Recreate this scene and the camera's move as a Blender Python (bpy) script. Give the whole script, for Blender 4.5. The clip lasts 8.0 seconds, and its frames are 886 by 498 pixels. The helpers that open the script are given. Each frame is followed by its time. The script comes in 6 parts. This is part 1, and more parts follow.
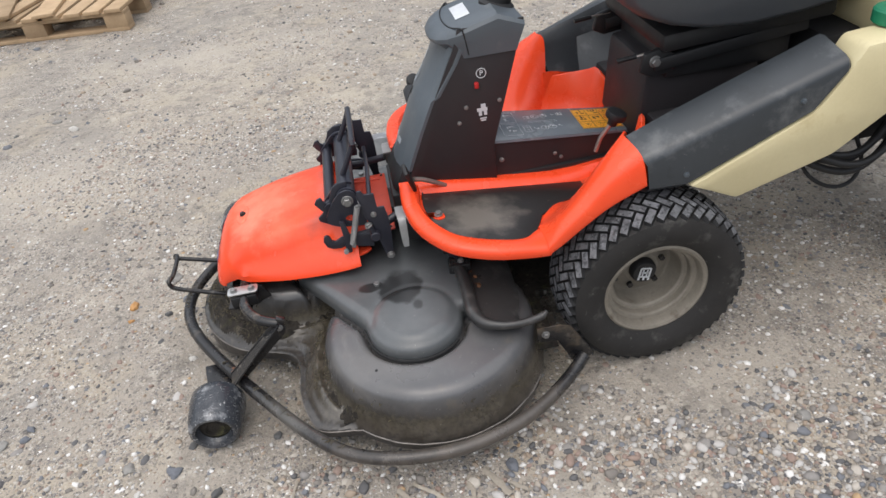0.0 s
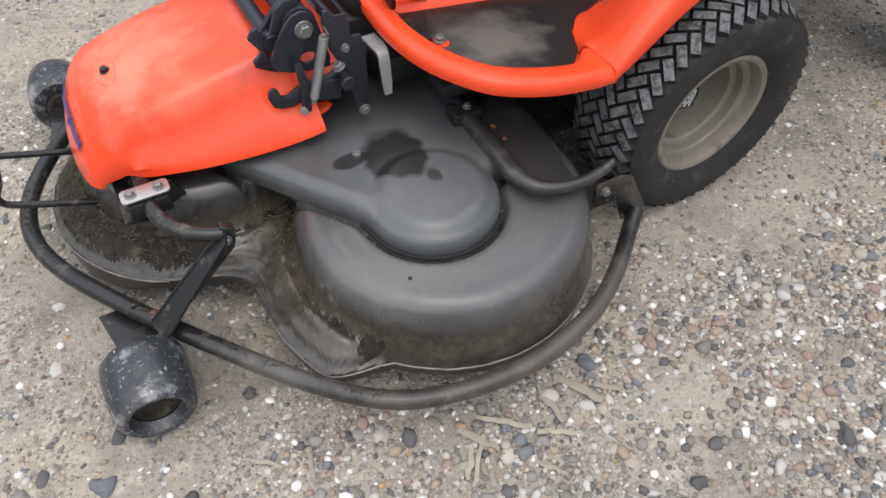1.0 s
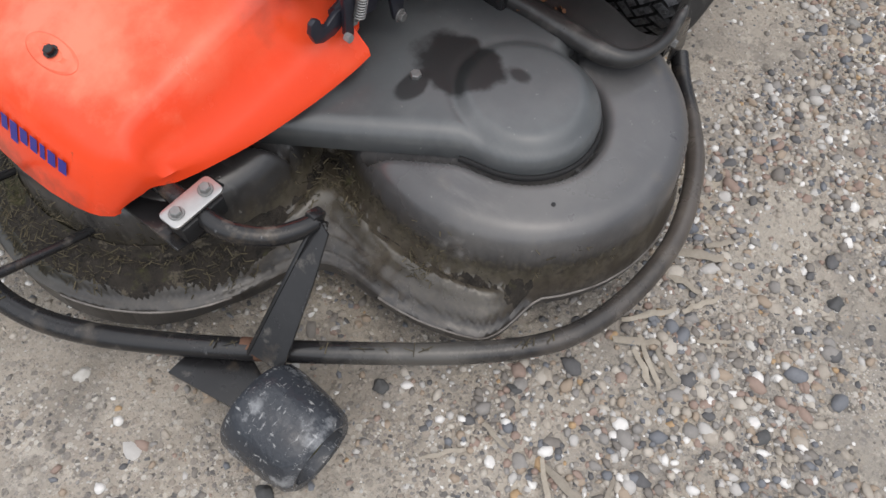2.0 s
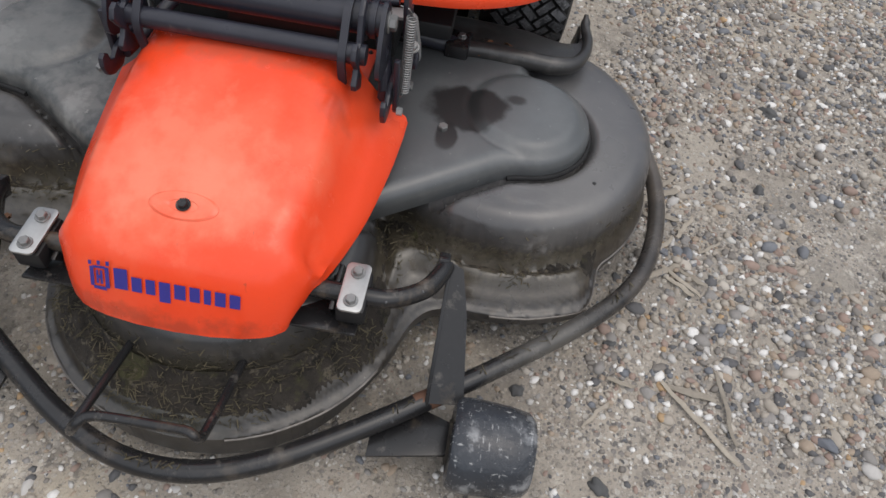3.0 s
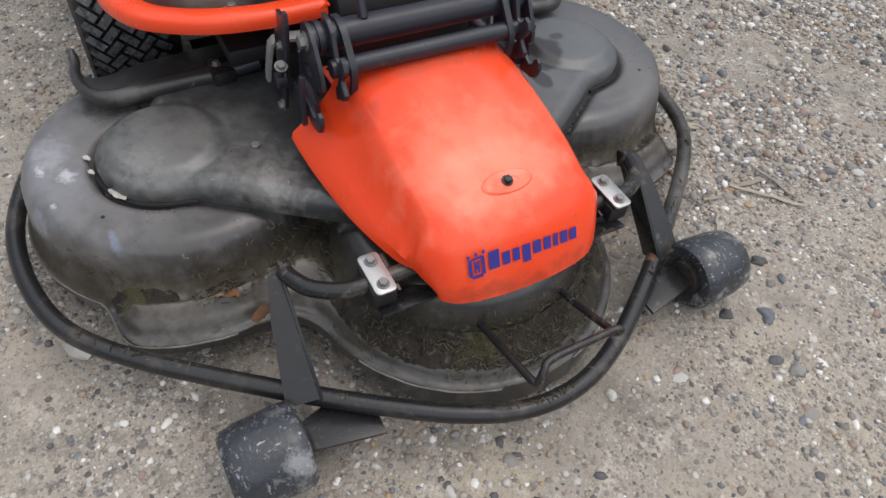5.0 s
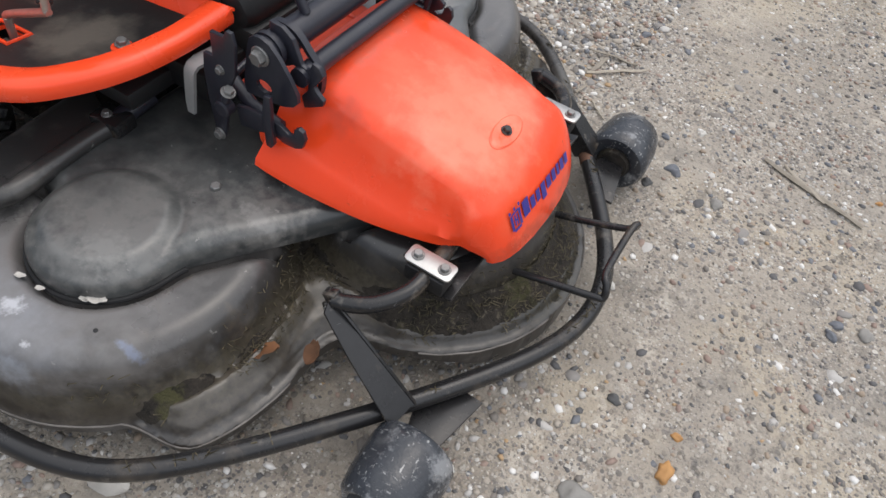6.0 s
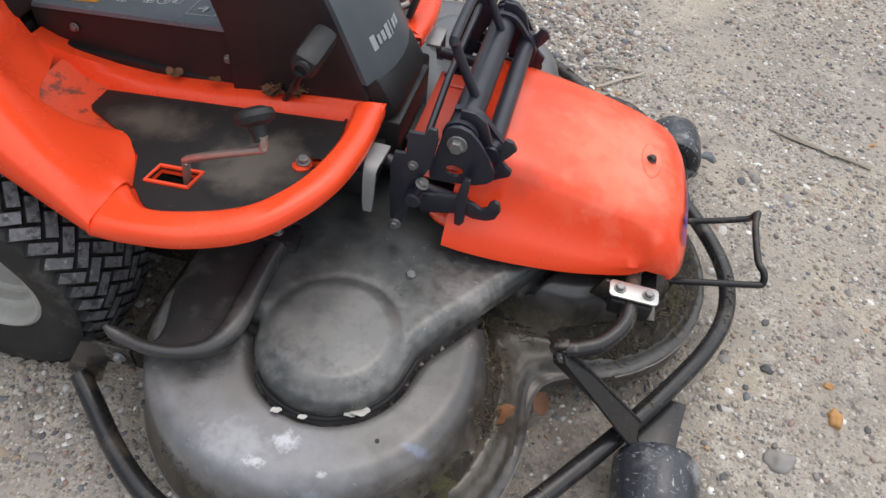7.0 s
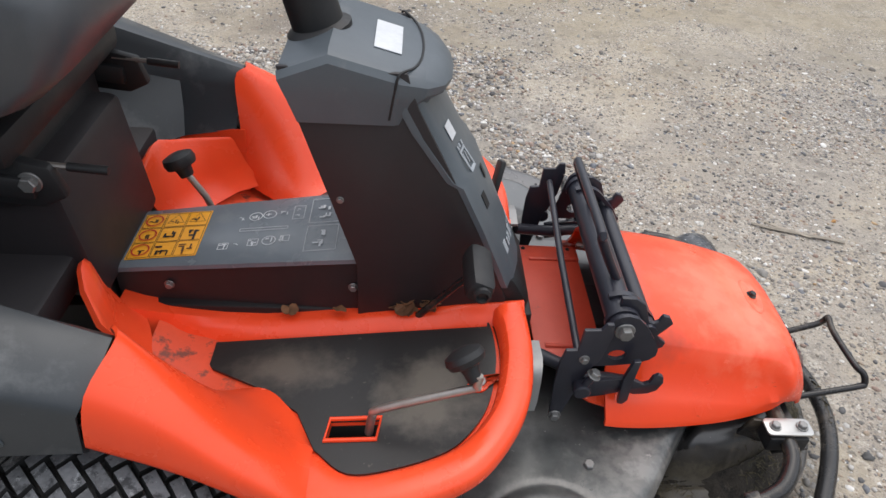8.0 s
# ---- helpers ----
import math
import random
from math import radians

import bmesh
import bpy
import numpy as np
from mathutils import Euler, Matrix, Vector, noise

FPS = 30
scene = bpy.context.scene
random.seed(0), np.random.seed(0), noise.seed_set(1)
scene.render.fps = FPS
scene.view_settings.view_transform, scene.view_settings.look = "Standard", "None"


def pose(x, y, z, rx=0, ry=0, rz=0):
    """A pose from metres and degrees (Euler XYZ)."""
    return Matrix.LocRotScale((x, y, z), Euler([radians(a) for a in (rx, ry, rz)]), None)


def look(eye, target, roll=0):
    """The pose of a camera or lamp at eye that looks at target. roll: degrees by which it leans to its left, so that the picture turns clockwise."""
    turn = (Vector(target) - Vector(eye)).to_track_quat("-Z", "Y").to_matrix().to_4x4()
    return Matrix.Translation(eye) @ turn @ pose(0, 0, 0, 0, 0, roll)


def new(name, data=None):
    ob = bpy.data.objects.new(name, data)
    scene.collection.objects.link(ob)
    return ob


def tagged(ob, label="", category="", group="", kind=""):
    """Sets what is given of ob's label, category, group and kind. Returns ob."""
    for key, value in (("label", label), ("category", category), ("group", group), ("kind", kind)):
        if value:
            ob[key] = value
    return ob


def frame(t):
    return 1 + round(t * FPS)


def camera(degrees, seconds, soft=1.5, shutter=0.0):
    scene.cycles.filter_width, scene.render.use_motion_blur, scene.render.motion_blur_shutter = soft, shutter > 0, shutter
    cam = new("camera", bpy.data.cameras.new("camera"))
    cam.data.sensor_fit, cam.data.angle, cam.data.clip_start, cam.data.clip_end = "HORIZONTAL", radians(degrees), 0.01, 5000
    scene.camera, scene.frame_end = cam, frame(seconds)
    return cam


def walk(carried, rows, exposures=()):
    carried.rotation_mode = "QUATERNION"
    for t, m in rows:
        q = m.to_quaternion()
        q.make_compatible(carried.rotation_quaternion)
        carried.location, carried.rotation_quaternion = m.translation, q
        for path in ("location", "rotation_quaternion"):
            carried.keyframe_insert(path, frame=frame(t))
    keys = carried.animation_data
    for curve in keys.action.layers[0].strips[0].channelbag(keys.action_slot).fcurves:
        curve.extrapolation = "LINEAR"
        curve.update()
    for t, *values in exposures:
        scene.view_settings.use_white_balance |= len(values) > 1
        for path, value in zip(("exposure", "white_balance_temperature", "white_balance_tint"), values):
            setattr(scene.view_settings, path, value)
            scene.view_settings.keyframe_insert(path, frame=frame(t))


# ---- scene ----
cam = camera(66.5, 8.0)
PATH = [
    (0, (-0.417, -1.517, 1.238), (-0.28, 0.082, 0.045), -8.0),
    (0.3, (-0.594, -1.425, 1.134), (-0.186, 0.098, -0.097), -3.6),
    (0.5, (-0.638, -1.331, 1.073), (-0.132, 0.067, -0.264), -1.2),
    (0.7, (-0.701, -1.211, 1.015), (-0.071, 0.072, -0.384), 0.9),
    (1, (-0.759, -1.048, 0.972), (-0.118, 0.078, -0.551), 1.0),
    (1.3, (-0.824, -0.916, 0.938), (-0.042, 0.006, -0.655), 0.7),
    (1.5, (-0.847, -0.828, 0.933), (-0.031, 0.005, -0.692), 1.2),
    (2, (-0.975, -0.642, 0.899), (-0.137, -0.136, -0.846), 7.5),
    (2.2, (-1.019, -0.572, 0.891), (-0.126, -0.157, -0.85), 10.8),
    (3.3, (-1.33, -0.205, 0.967), (-0.035, -0.288, -0.555), 6.7),
    (3.5, (-1.36, -0.135, 0.975), (-0.036, -0.235, -0.52), 5.3),
    (4, (-1.353, 0.067, 0.963), (-0.1, -0.201, -0.573), 4.1),
    (4.5, (-1.325, 0.235, 0.962), (-0.101, -0.275, -0.535), 6.1),
    (5, (-1.312, 0.441, 0.968), (-0.222, -0.281, -0.545), 7.3),
    (5.2, (-1.267, 0.5, 0.953), (-0.264, -0.305, -0.579), 8.2),
    (6.3, (-0.928, 0.77, 0.983), (-0.558, -0.47, -0.541), 9.7),
    (6.5, (-0.857, 0.818, 0.997), (-0.523, -0.479, -0.489), 8.3),
    (7, (-0.615, 0.869, 1.004), (-0.404, -0.44, -0.494), 7.3),
    (7.3, (-0.491, 0.867, 1.032), (-0.374, -0.478, -0.444), 8.5),
    (7.5, (-0.419, 0.86, 1.042), (-0.423, -0.554, -0.372), 8.3),
    (7.7, (-0.335, 0.856, 1.068), (-0.429, -0.645, -0.25), 5.3),
    (8, (-0.204, 0.814, 1.076), (-0.315, -0.735, -0.184), 4.4),
]
EXPOSURE = [(0.0, 1.12), (1.0, 1.16), (2.0, 0.94), (3.5, 0.71), (4.5, 0.81), (5.2, 0.88), (6.5, 1.01), (8.0, 1.10)]
walk(cam, [(t, look(eye, target, roll)) for t, eye, target, roll in PATH], EXPOSURE)

# ---- light ----
world = bpy.data.worlds.new("overcast")
scene.world = world
world.use_nodes = True
wn = world.node_tree
wn.nodes.clear()
w_out = wn.nodes.new("ShaderNodeOutputWorld")
w_bg = wn.nodes.new("ShaderNodeBackground")
w_sat = wn.nodes.new("ShaderNodeHueSaturation")
w_sky = wn.nodes.new("ShaderNodeTexSky")
w_sky.sky_type = "NISHITA"
w_sky.sun_disc = False
w_sky.sun_elevation = radians(72)
w_sky.sun_rotation = radians(200)
w_sky.air_density, w_sky.dust_density = 1.0, 4.0
w_sat.inputs["Saturation"].default_value = 0.60
w_bg.inputs["Strength"].default_value = 0.064
wn.links.new(w_sky.outputs[0], w_sat.inputs["Color"])
wn.links.new(w_sat.outputs[0], w_bg.inputs["Color"])
wn.links.new(w_bg.outputs[0], w_out.inputs["Surface"])
sun = new("sun", bpy.data.lights.new("sun", "SUN"))
sun.data.energy, sun.data.angle, sun.data.color = 1.25, radians(125), (0.975, 0.987, 1.0)
sun.matrix_world = look((-0.9, -0.1, 4.2), (0, 0, 0))


# ---- materials ----
def material(name, base, dark=None, rough=0.6, metal=0.0, scale=12.0, fine=160.0, amount=0.5, bump=0.1, depth=0.002,
             spots=None, spot_scale=5.0, spot_from=0.62, spot_width=0.06, coat=0.0, per_piece=0.0, spec=0.5, island=False, marks=()):
    """Base colour mottled towards dark at two scales, with optional stains and painted light, and grain as bump."""
    m = bpy.data.materials.new(name)
    m.use_nodes = True
    nt = m.node_tree
    N, L = nt.nodes, nt.links
    sh = N["Principled BSDF"]
    tc = N.new("ShaderNodeTexCoord")
    n1 = N.new("ShaderNodeTexNoise")
    n1.inputs["Scale"].default_value, n1.inputs["Detail"].default_value, n1.inputs["Roughness"].default_value = scale, 6, 0.6
    n2 = N.new("ShaderNodeTexNoise")
    n2.inputs["Scale"].default_value, n2.inputs["Detail"].default_value = fine, 3
    for n in (n1, n2):
        L.new(tc.outputs["Object"], n.inputs["Vector"])
    add = N.new("ShaderNodeMath")
    add.operation = "MULTIPLY_ADD"
    L.new(n2.outputs["Fac"], add.inputs[0])
    add.inputs[1].default_value = 0.45
    half = N.new("ShaderNodeMath")
    half.operation = "MULTIPLY_ADD"
    L.new(n1.outputs["Fac"], half.inputs[0])
    half.inputs[1].default_value, half.inputs[2].default_value = 1.6, -0.55
    L.new(half.outputs[0], add.inputs[2])
    ramp = N.new("ShaderNodeMapRange")
    ramp.inputs["To Max"].default_value = amount
    L.new(add.outputs[0], ramp.inputs["Value"])
    mix = N.new("ShaderNodeMix")
    mix.data_type = "RGBA"
    dark = dark or tuple(c * 0.6 for c in base)
    mix.inputs["A"].default_value, mix.inputs["B"].default_value = (*base, 1), (*dark, 1)
    L.new(ramp.outputs[0], mix.inputs["Factor"])
    colour = mix.outputs["Result"]
    rmix = N.new("ShaderNodeMath")
    rmix.operation = "MULTIPLY_ADD"
    L.new(n1.outputs["Fac"], rmix.inputs[0])
    rmix.inputs[1].default_value, rmix.inputs[2].default_value = 0.3, rough - 0.15
    L.new(rmix.outputs[0], sh.inputs["Roughness"])
    for stain_or_light, s_scale, s_from, s_width, *stretch in (spots or []):
        n3 = N.new("ShaderNodeTexNoise")
        n3.inputs["Scale"].default_value, n3.inputs["Detail"].default_value, n3.inputs["Roughness"].default_value = s_scale, 7, 0.65
        mp = N.new("ShaderNodeMapping")
        mp.inputs["Location"].default_value = (3.1 * s_scale, 1.7, 0.4)
        if stretch:
            mp.inputs["Scale"].default_value = stretch[0]
        L.new(tc.outputs["Object"], mp.inputs["Vector"])
        L.new(mp.outputs[0], n3.inputs["Vector"])
        mr = N.new("ShaderNodeMapRange")
        mr.inputs["From Min"].default_value, mr.inputs["From Max"].default_value = s_from, s_from + s_width
        L.new(n3.outputs["Fac"], mr.inputs["Value"])
        mx = N.new("ShaderNodeMix")
        mx.data_type = "RGBA"
        L.new(colour, mx.inputs["A"])
        mx.inputs["B"].default_value = (*stain_or_light[:3], 1)
        mf = N.new("ShaderNodeMath")
        mf.operation = "MULTIPLY"
        L.new(mr.outputs[0], mf.inputs[0])
        mf.inputs[1].default_value = stain_or_light[3] if len(stain_or_light) > 3 else 0.8
        L.new(mf.outputs[0], mx.inputs["Factor"])
        colour = mx.outputs["Result"]
    for centre, radius, stain_or_light, m_scale, ragged, soft in marks:
        # stains and painted light at one place: an ellipsoid with a ragged edge
        away = N.new("ShaderNodeVectorMath")
        away.operation = "SUBTRACT"
        L.new(tc.outputs["Object"], away.inputs[0])
        away.inputs[1].default_value = centre
        size = N.new("ShaderNodeVectorMath")
        size.operation = "DIVIDE"
        L.new(away.outputs[0], size.inputs[0])
        size.inputs[1].default_value = radius
        far = N.new("ShaderNodeVectorMath")
        far.operation = "LENGTH"
        L.new(size.outputs[0], far.inputs[0])
        n4 = N.new("ShaderNodeTexNoise")
        n4.inputs["Scale"].default_value, n4.inputs["Detail"].default_value, n4.inputs["Roughness"].default_value = m_scale, 6, 0.6
        L.new(tc.outputs["Object"], n4.inputs["Vector"])
        edge = N.new("ShaderNodeMath")
        edge.operation = "MULTIPLY_ADD"
        L.new(n4.outputs["Fac"], edge.inputs[0])
        edge.inputs[1].default_value = ragged
        L.new(far.outputs["Value"], edge.inputs[2])
        mr = N.new("ShaderNodeMapRange")
        mr.inputs["From Min"].default_value, mr.inputs["From Max"].default_value = 0.8 + ragged * 0.5 + soft, 0.8 + ragged * 0.5 - soft
        mr.inputs["To Max"].default_value = stain_or_light[3]
        L.new(edge.outputs[0], mr.inputs["Value"])
        mx = N.new("ShaderNodeMix")
        mx.data_type = "RGBA"
        L.new(mr.outputs[0], mx.inputs["Factor"])
        L.new(colour, mx.inputs["A"])
        mx.inputs["B"].default_value = (*stain_or_light[:3], 1)
        colour = mx.outputs["Result"]
    if per_piece:
        info = N.new("ShaderNodeNewGeometry" if island else "ShaderNodeObjectInfo")
        hs = N.new("ShaderNodeHueSaturation")
        mr = N.new("ShaderNodeMapRange")
        mr.inputs["To Min"].default_value, mr.inputs["To Max"].default_value = 1 - per_piece, 1 + per_piece
        L.new(info.outputs["Random Per Island" if island else "Random"], mr.inputs["Value"])
        L.new(mr.outputs[0], hs.inputs["Value"])
        L.new(colour, hs.inputs["Color"])
        colour = hs.outputs[0]
    L.new(colour, sh.inputs["Base Color"])
    sh.inputs["Metallic"].default_value = metal
    sh.inputs["Coat Weight"].default_value = coat
    sh.inputs["Specular IOR Level"].default_value = spec
    bp = N.new("ShaderNodeBump")
    bp.inputs["Strength"].default_value, bp.inputs["Distance"].default_value = bump, depth
    L.new(add.outputs[0], bp.inputs["Height"])
    L.new(bp.outputs[0], sh.inputs["Normal"])
    return m


ORANGE = material("orange_plastic", (0.91, 0.078, 0.022), (0.79, 0.062, 0.018), rough=0.27, spec=0.42, scale=9, amount=0.6, bump=0.05,
                  spots=[((0.90, 0.15, 0.065, 0.35), 5, 0.50, 0.3), ((0.30, 0.05, 0.03, 0.6), 26, 0.70, 0.05), ((0.12, 0.04, 0.03, 0.7), 90, 0.74, 0.03)])
DIRTY_ORANGE = material("dirty_orange_plastic", (0.80, 0.085, 0.026), (0.60, 0.060, 0.020), rough=0.5, scale=12, amount=0.8, bump=0.1,
                        spots=[((0.10, 0.05, 0.035, 0.8), 14, 0.52, 0.1), ((0.06, 0.035, 0.028, 0.8), 40, 0.56, 0.08)])
HOOD_PAINT = material("faded_orange_hood_plastic_and_sheen", (0.92, 0.074, 0.020), (0.80, 0.058, 0.016), rough=0.24, spec=0.42, scale=9, amount=0.6, bump=0.06,
                      spots=[((0.92, 0.14, 0.062, 0.35), 6, 0.52, 0.12), ((0.30, 0.05, 0.03, 0.6), 26, 0.70, 0.05), ((0.12, 0.04, 0.03, 0.7), 90, 0.73, 0.03), ((0.35, 0.06, 0.03, 0.5), 40, 0.66, 0.04, (0.3, 1.4, 1.0))],
                      # first three marks: sky sheen on the upper middle, painted as paler patches
                      marks=[((-0.73, 0.0, 0.36), (0.10, 0.14, 0.07), (0.93, 0.19, 0.10, 0.5), 13, 3.4, 0.6), ((-0.735, 0.02, 0.36), (0.085, 0.13, 0.08), (0.94, 0.28, 0.17, 0.32), 24, 3.6, 0.4),
                             ((-0.765, -0.02, 0.34), (0.05, 0.13, 0.06), (0.94, 0.34, 0.22, 0.25), 10, 2.6, 0.3), ((-0.565, 0.0, 0.39), (0.018, 0.16, 0.03), (0.40, 0.12, 0.08, 0.45), 45, 2.4, 0.5),
                             ((-0.600, 0.135, 0.37), (0.030, 0.022, 0.04), (0.22, 0.05, 0.035, 0.5), 40, 2.0, 0.7), ((-0.600, -0.135, 0.37), (0.030, 0.022, 0.04), (0.22, 0.05, 0.035, 0.5), 40, 2.0, 0.7),
                             # darker band along the lower edge of the nose
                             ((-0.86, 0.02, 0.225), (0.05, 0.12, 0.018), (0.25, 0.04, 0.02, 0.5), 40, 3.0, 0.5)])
ORANGE_PLATE = material("orange_painted_steel", (0.55, 0.060, 0.028), (0.40, 0.045, 0.024), rough=0.5, scale=14, amount=0.7, bump=0.08,
                        spots=[((0.10, 0.05, 0.04, 0.7), 22, 0.66, 0.06)])
DUST = (0.19, 0.18, 0.168)
DECK = material("dusty_black_deck_paint_and_sheen", (0.045, 0.043, 0.0425), (0.017, 0.0165, 0.017), rough=0.30, spec=0.68, scale=5, fine=220, amount=0.9, bump=0.10, depth=0.0012,
                spots=[((0.125, 0.115, 0.104, 0.6), 5, 0.52, 0.2), ((0.085, 0.066, 0.045, 0.6), 20, 0.58, 0.1), ((0.22, 0.21, 0.20, 0.35), 9, 0.60, 0.1, (2.2, 0.5, 1.0)), ((0.32, 0.31, 0.29, 0.6), 80, 0.66, 0.04)],
                marks=[((-0.36, 0.50, 0.20), (0.24, 0.16, 0.2), (0.205, 0.198, 0.195, 0.65), 18, 3.2, 0.5), ((-0.45, 0.46, 0.20), (0.26, 0.22, 0.07), (0.115, 0.106, 0.098, 0.4), 14, 2.4, 0.5), ((-0.35, 0.565, 0.20), (0.14, 0.055, 0.06), (0.26, 0.27, 0.295, 0.55), 22, 2.2, 0.6),
                       ((-0.335, 0.560, 0.20), (0.040, 0.024, 0.05), (0.33, 0.33, 0.35, 0.6), 60, 3.4, 0.45), ((-0.398, 0.540, 0.20), (0.015, 0.012, 0.05), (0.50, 0.51, 0.54, 0.8), 85, 3.2, 0.4),
                       ((-0.372, 0.576, 0.20), (0.012, 0.007, 0.05), (0.52, 0.52, 0.54, 0.8), 120, 3.2, 0.3), ((-0.455, 0.568, 0.20), (0.007, 0.004, 0.05), (0.48, 0.48, 0.50, 0.8), 150, 2.8, 0.3),
                       ((-0.555, 0.502, 0.20), (0.020, 0.007, 0.04), (0.17, 0.20, 0.28, 0.7), 90, 2.6, 0.35), ((-0.465, 0.600, 0.18), (0.030, 0.014, 0.04), (0.30, 0.33, 0.38, 0.6), 60, 2.0, 0.5),
                       ((-0.40, 0.0, 0.135), (0.9, 1.0, 0.034), (0.034, 0.027, 0.019, 0.75), 45, 2.6, 0.5), ((-0.40, 0.0, 0.105), (0.9, 1.0, 0.022), (0.058, 0.046, 0.035, 0.75), 12, 1.4, 0.6), ((-0.40, 0.0, 0.125), (0.9, 1.0, 0.028), (0.13, 0.115, 0.075, 0.35), 130, 3.4, 0.35), ((-0.40, 0.0, 0.11), (0.9, 1.0, 0.03), (0.14, 0.12, 0.095, 0.3), 75, 4.4, 0.3), ((-0.40, 0.0, 0.10), (0.9, 1.0, 0.04), (0.022, 0.017, 0.012, 0.5), 24, 3.4, 0.5),
                       # sky sheen painted on the -y lobe top, then two darker front patches
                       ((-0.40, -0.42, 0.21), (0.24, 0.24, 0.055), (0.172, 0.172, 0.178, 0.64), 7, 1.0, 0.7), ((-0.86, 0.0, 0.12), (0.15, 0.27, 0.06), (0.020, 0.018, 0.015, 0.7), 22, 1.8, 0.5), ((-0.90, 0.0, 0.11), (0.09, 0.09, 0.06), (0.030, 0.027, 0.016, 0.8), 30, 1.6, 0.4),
                       ((-0.615, -0.455, 0.18), (0.010, 0.035, 0.03), (0.24, 0.23, 0.22, 0.6), 70, 2.5, 0.4), ((-0.50, -0.47, 0.205), (0.20, 0.08, 0.05), (*DUST, 0.4), 16, 2.4, 0.6),
                       ((-0.20, 0.39, 0.22), (0.09, 0.08, 0.05), (0.24, 0.23, 0.215, 0.5), 60, 4.4, 0.3)])
COVER = material("grey_black_belt_cover_plastic", (0.041, 0.044, 0.045), (0.020, 0.022, 0.023), rough=0.32, spec=0.66, scale=6, fine=260, amount=0.8, bump=0.06, depth=0.001,
                 spots=[((0.16, 0.158, 0.150, 0.5), 7, 0.54, 0.2), ((0.34, 0.33, 0.31, 0.6), 80, 0.665, 0.04)],
                 # last mark of this row: sky sheen on the -y side, painted paler
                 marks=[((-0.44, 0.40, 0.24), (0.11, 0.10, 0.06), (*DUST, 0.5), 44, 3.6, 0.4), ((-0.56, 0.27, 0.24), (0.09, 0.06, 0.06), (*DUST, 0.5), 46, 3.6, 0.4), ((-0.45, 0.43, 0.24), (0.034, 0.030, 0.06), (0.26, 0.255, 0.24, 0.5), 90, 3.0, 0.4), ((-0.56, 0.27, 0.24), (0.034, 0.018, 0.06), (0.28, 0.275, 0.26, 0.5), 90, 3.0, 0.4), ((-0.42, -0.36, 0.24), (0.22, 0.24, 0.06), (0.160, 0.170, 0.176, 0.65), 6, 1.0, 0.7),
                        ((-0.42, -0.30, 0.24), (0.055, 0.085, 0.05), (0.016, 0.0165, 0.017, 0.92), 12, 1.3, 0.10), ((-0.49, -0.272, 0.24), (0.035, 0.020, 0.05), (0.016, 0.0165, 0.017, 0.9), 14, 0.8, 0.12),
                        ((-0.392, -0.37, 0.24), (0.014, 0.022, 0.04), (0.020, 0.0205, 0.021, 0.8), 40, 0.9, 0.2), ((-0.36, 0.345, 0.24), (0.05, 0.055, 0.05), (0.018, 0.019, 0.021, 0.45), 16, 1.5, 0.25), ((-0.43, 0.37, 0.24), (0.15, 0.14, 0.06), (0.150, 0.155, 0.150, 0.5), 24, 3.0, 0.6)])
ARM = material("dusty_black_arm_paint", (0.038, 0.037, 0.0365), (0.018, 0.0175, 0.0175), rough=0.33, spec=0.55, scale=14, amount=0.8, bump=0.1, depth=0.001,
               spots=[((0.12, 0.113, 0.105, 0.5), 14, 0.53, 0.12), ((0.26, 0.255, 0.24, 0.6), 55, 0.66, 0.04)])
DIRT = material("caked_dirt_and_clippings", (0.036, 0.029, 0.022), (0.012, 0.010, 0.008), rough=0.95, scale=40, fine=300, amount=1.0, bump=0.8, depth=0.006,
                spots=[((0.070, 0.068, 0.024, 0.6), 11, 0.58, 0.08), ((0.13, 0.11, 0.080, 0.6), 45, 0.58, 0.06), ((0.006, 0.005, 0.004, 0.8), 60, 0.55, 0.06)])
STEEL_BLACK = material("worn_black_steel", (0.020, 0.0195, 0.0205), (0.008, 0.0078, 0.0083), rough=0.26, spec=0.45, scale=18, amount=0.7, bump=0.12, depth=0.001,
                       spots=[((0.11, 0.085, 0.06, 0.7), 12, 0.55, 0.12), ((0.20, 0.18, 0.155, 0.38), 26, 0.60, 0.08), ((0.24, 0.24, 0.25, 0.4), 90, 0.66, 0.05)])
RAIL = material("scraped_black_rail_paint", (0.020, 0.0195, 0.0205), (0.008, 0.0078, 0.0083), rough=0.28, spec=0.5, scale=18, amount=0.7, bump=0.12, depth=0.001,
                spots=[((0.085, 0.07, 0.055, 0.6), 12, 0.56, 0.12), ((0.20, 0.18, 0.155, 0.35), 26, 0.60, 0.08), ((0.24, 0.24, 0.25, 0.4), 90, 0.66, 0.05)],
                marks=[((-0.30, -0.62, 0.09), (0.30, 0.12, 0.06), (0.135, 0.115, 0.098, 0.7), 16, 2.4, 0.6), ((-0.72, -0.48, 0.09), (0.10, 0.09, 0.06), (0.15, 0.14, 0.125, 0.5), 26, 2.4, 0.5)])
BARE_EDGE = material("rubbed_bare_sheet_edge", (0.24, 0.22, 0.20), (0.07, 0.062, 0.055), rough=0.45, metal=0.3, scale=35, amount=1.0, bump=0.1)
LINK = material("blue_black_linkage_paint", (0.026, 0.027, 0.038), (0.013, 0.0135, 0.019), rough=0.34, spec=0.45, scale=20, amount=0.6, bump=0.08, depth=0.001,
                spots=[((0.11, 0.10, 0.10, 0.5), 24, 0.66, 0.06)])
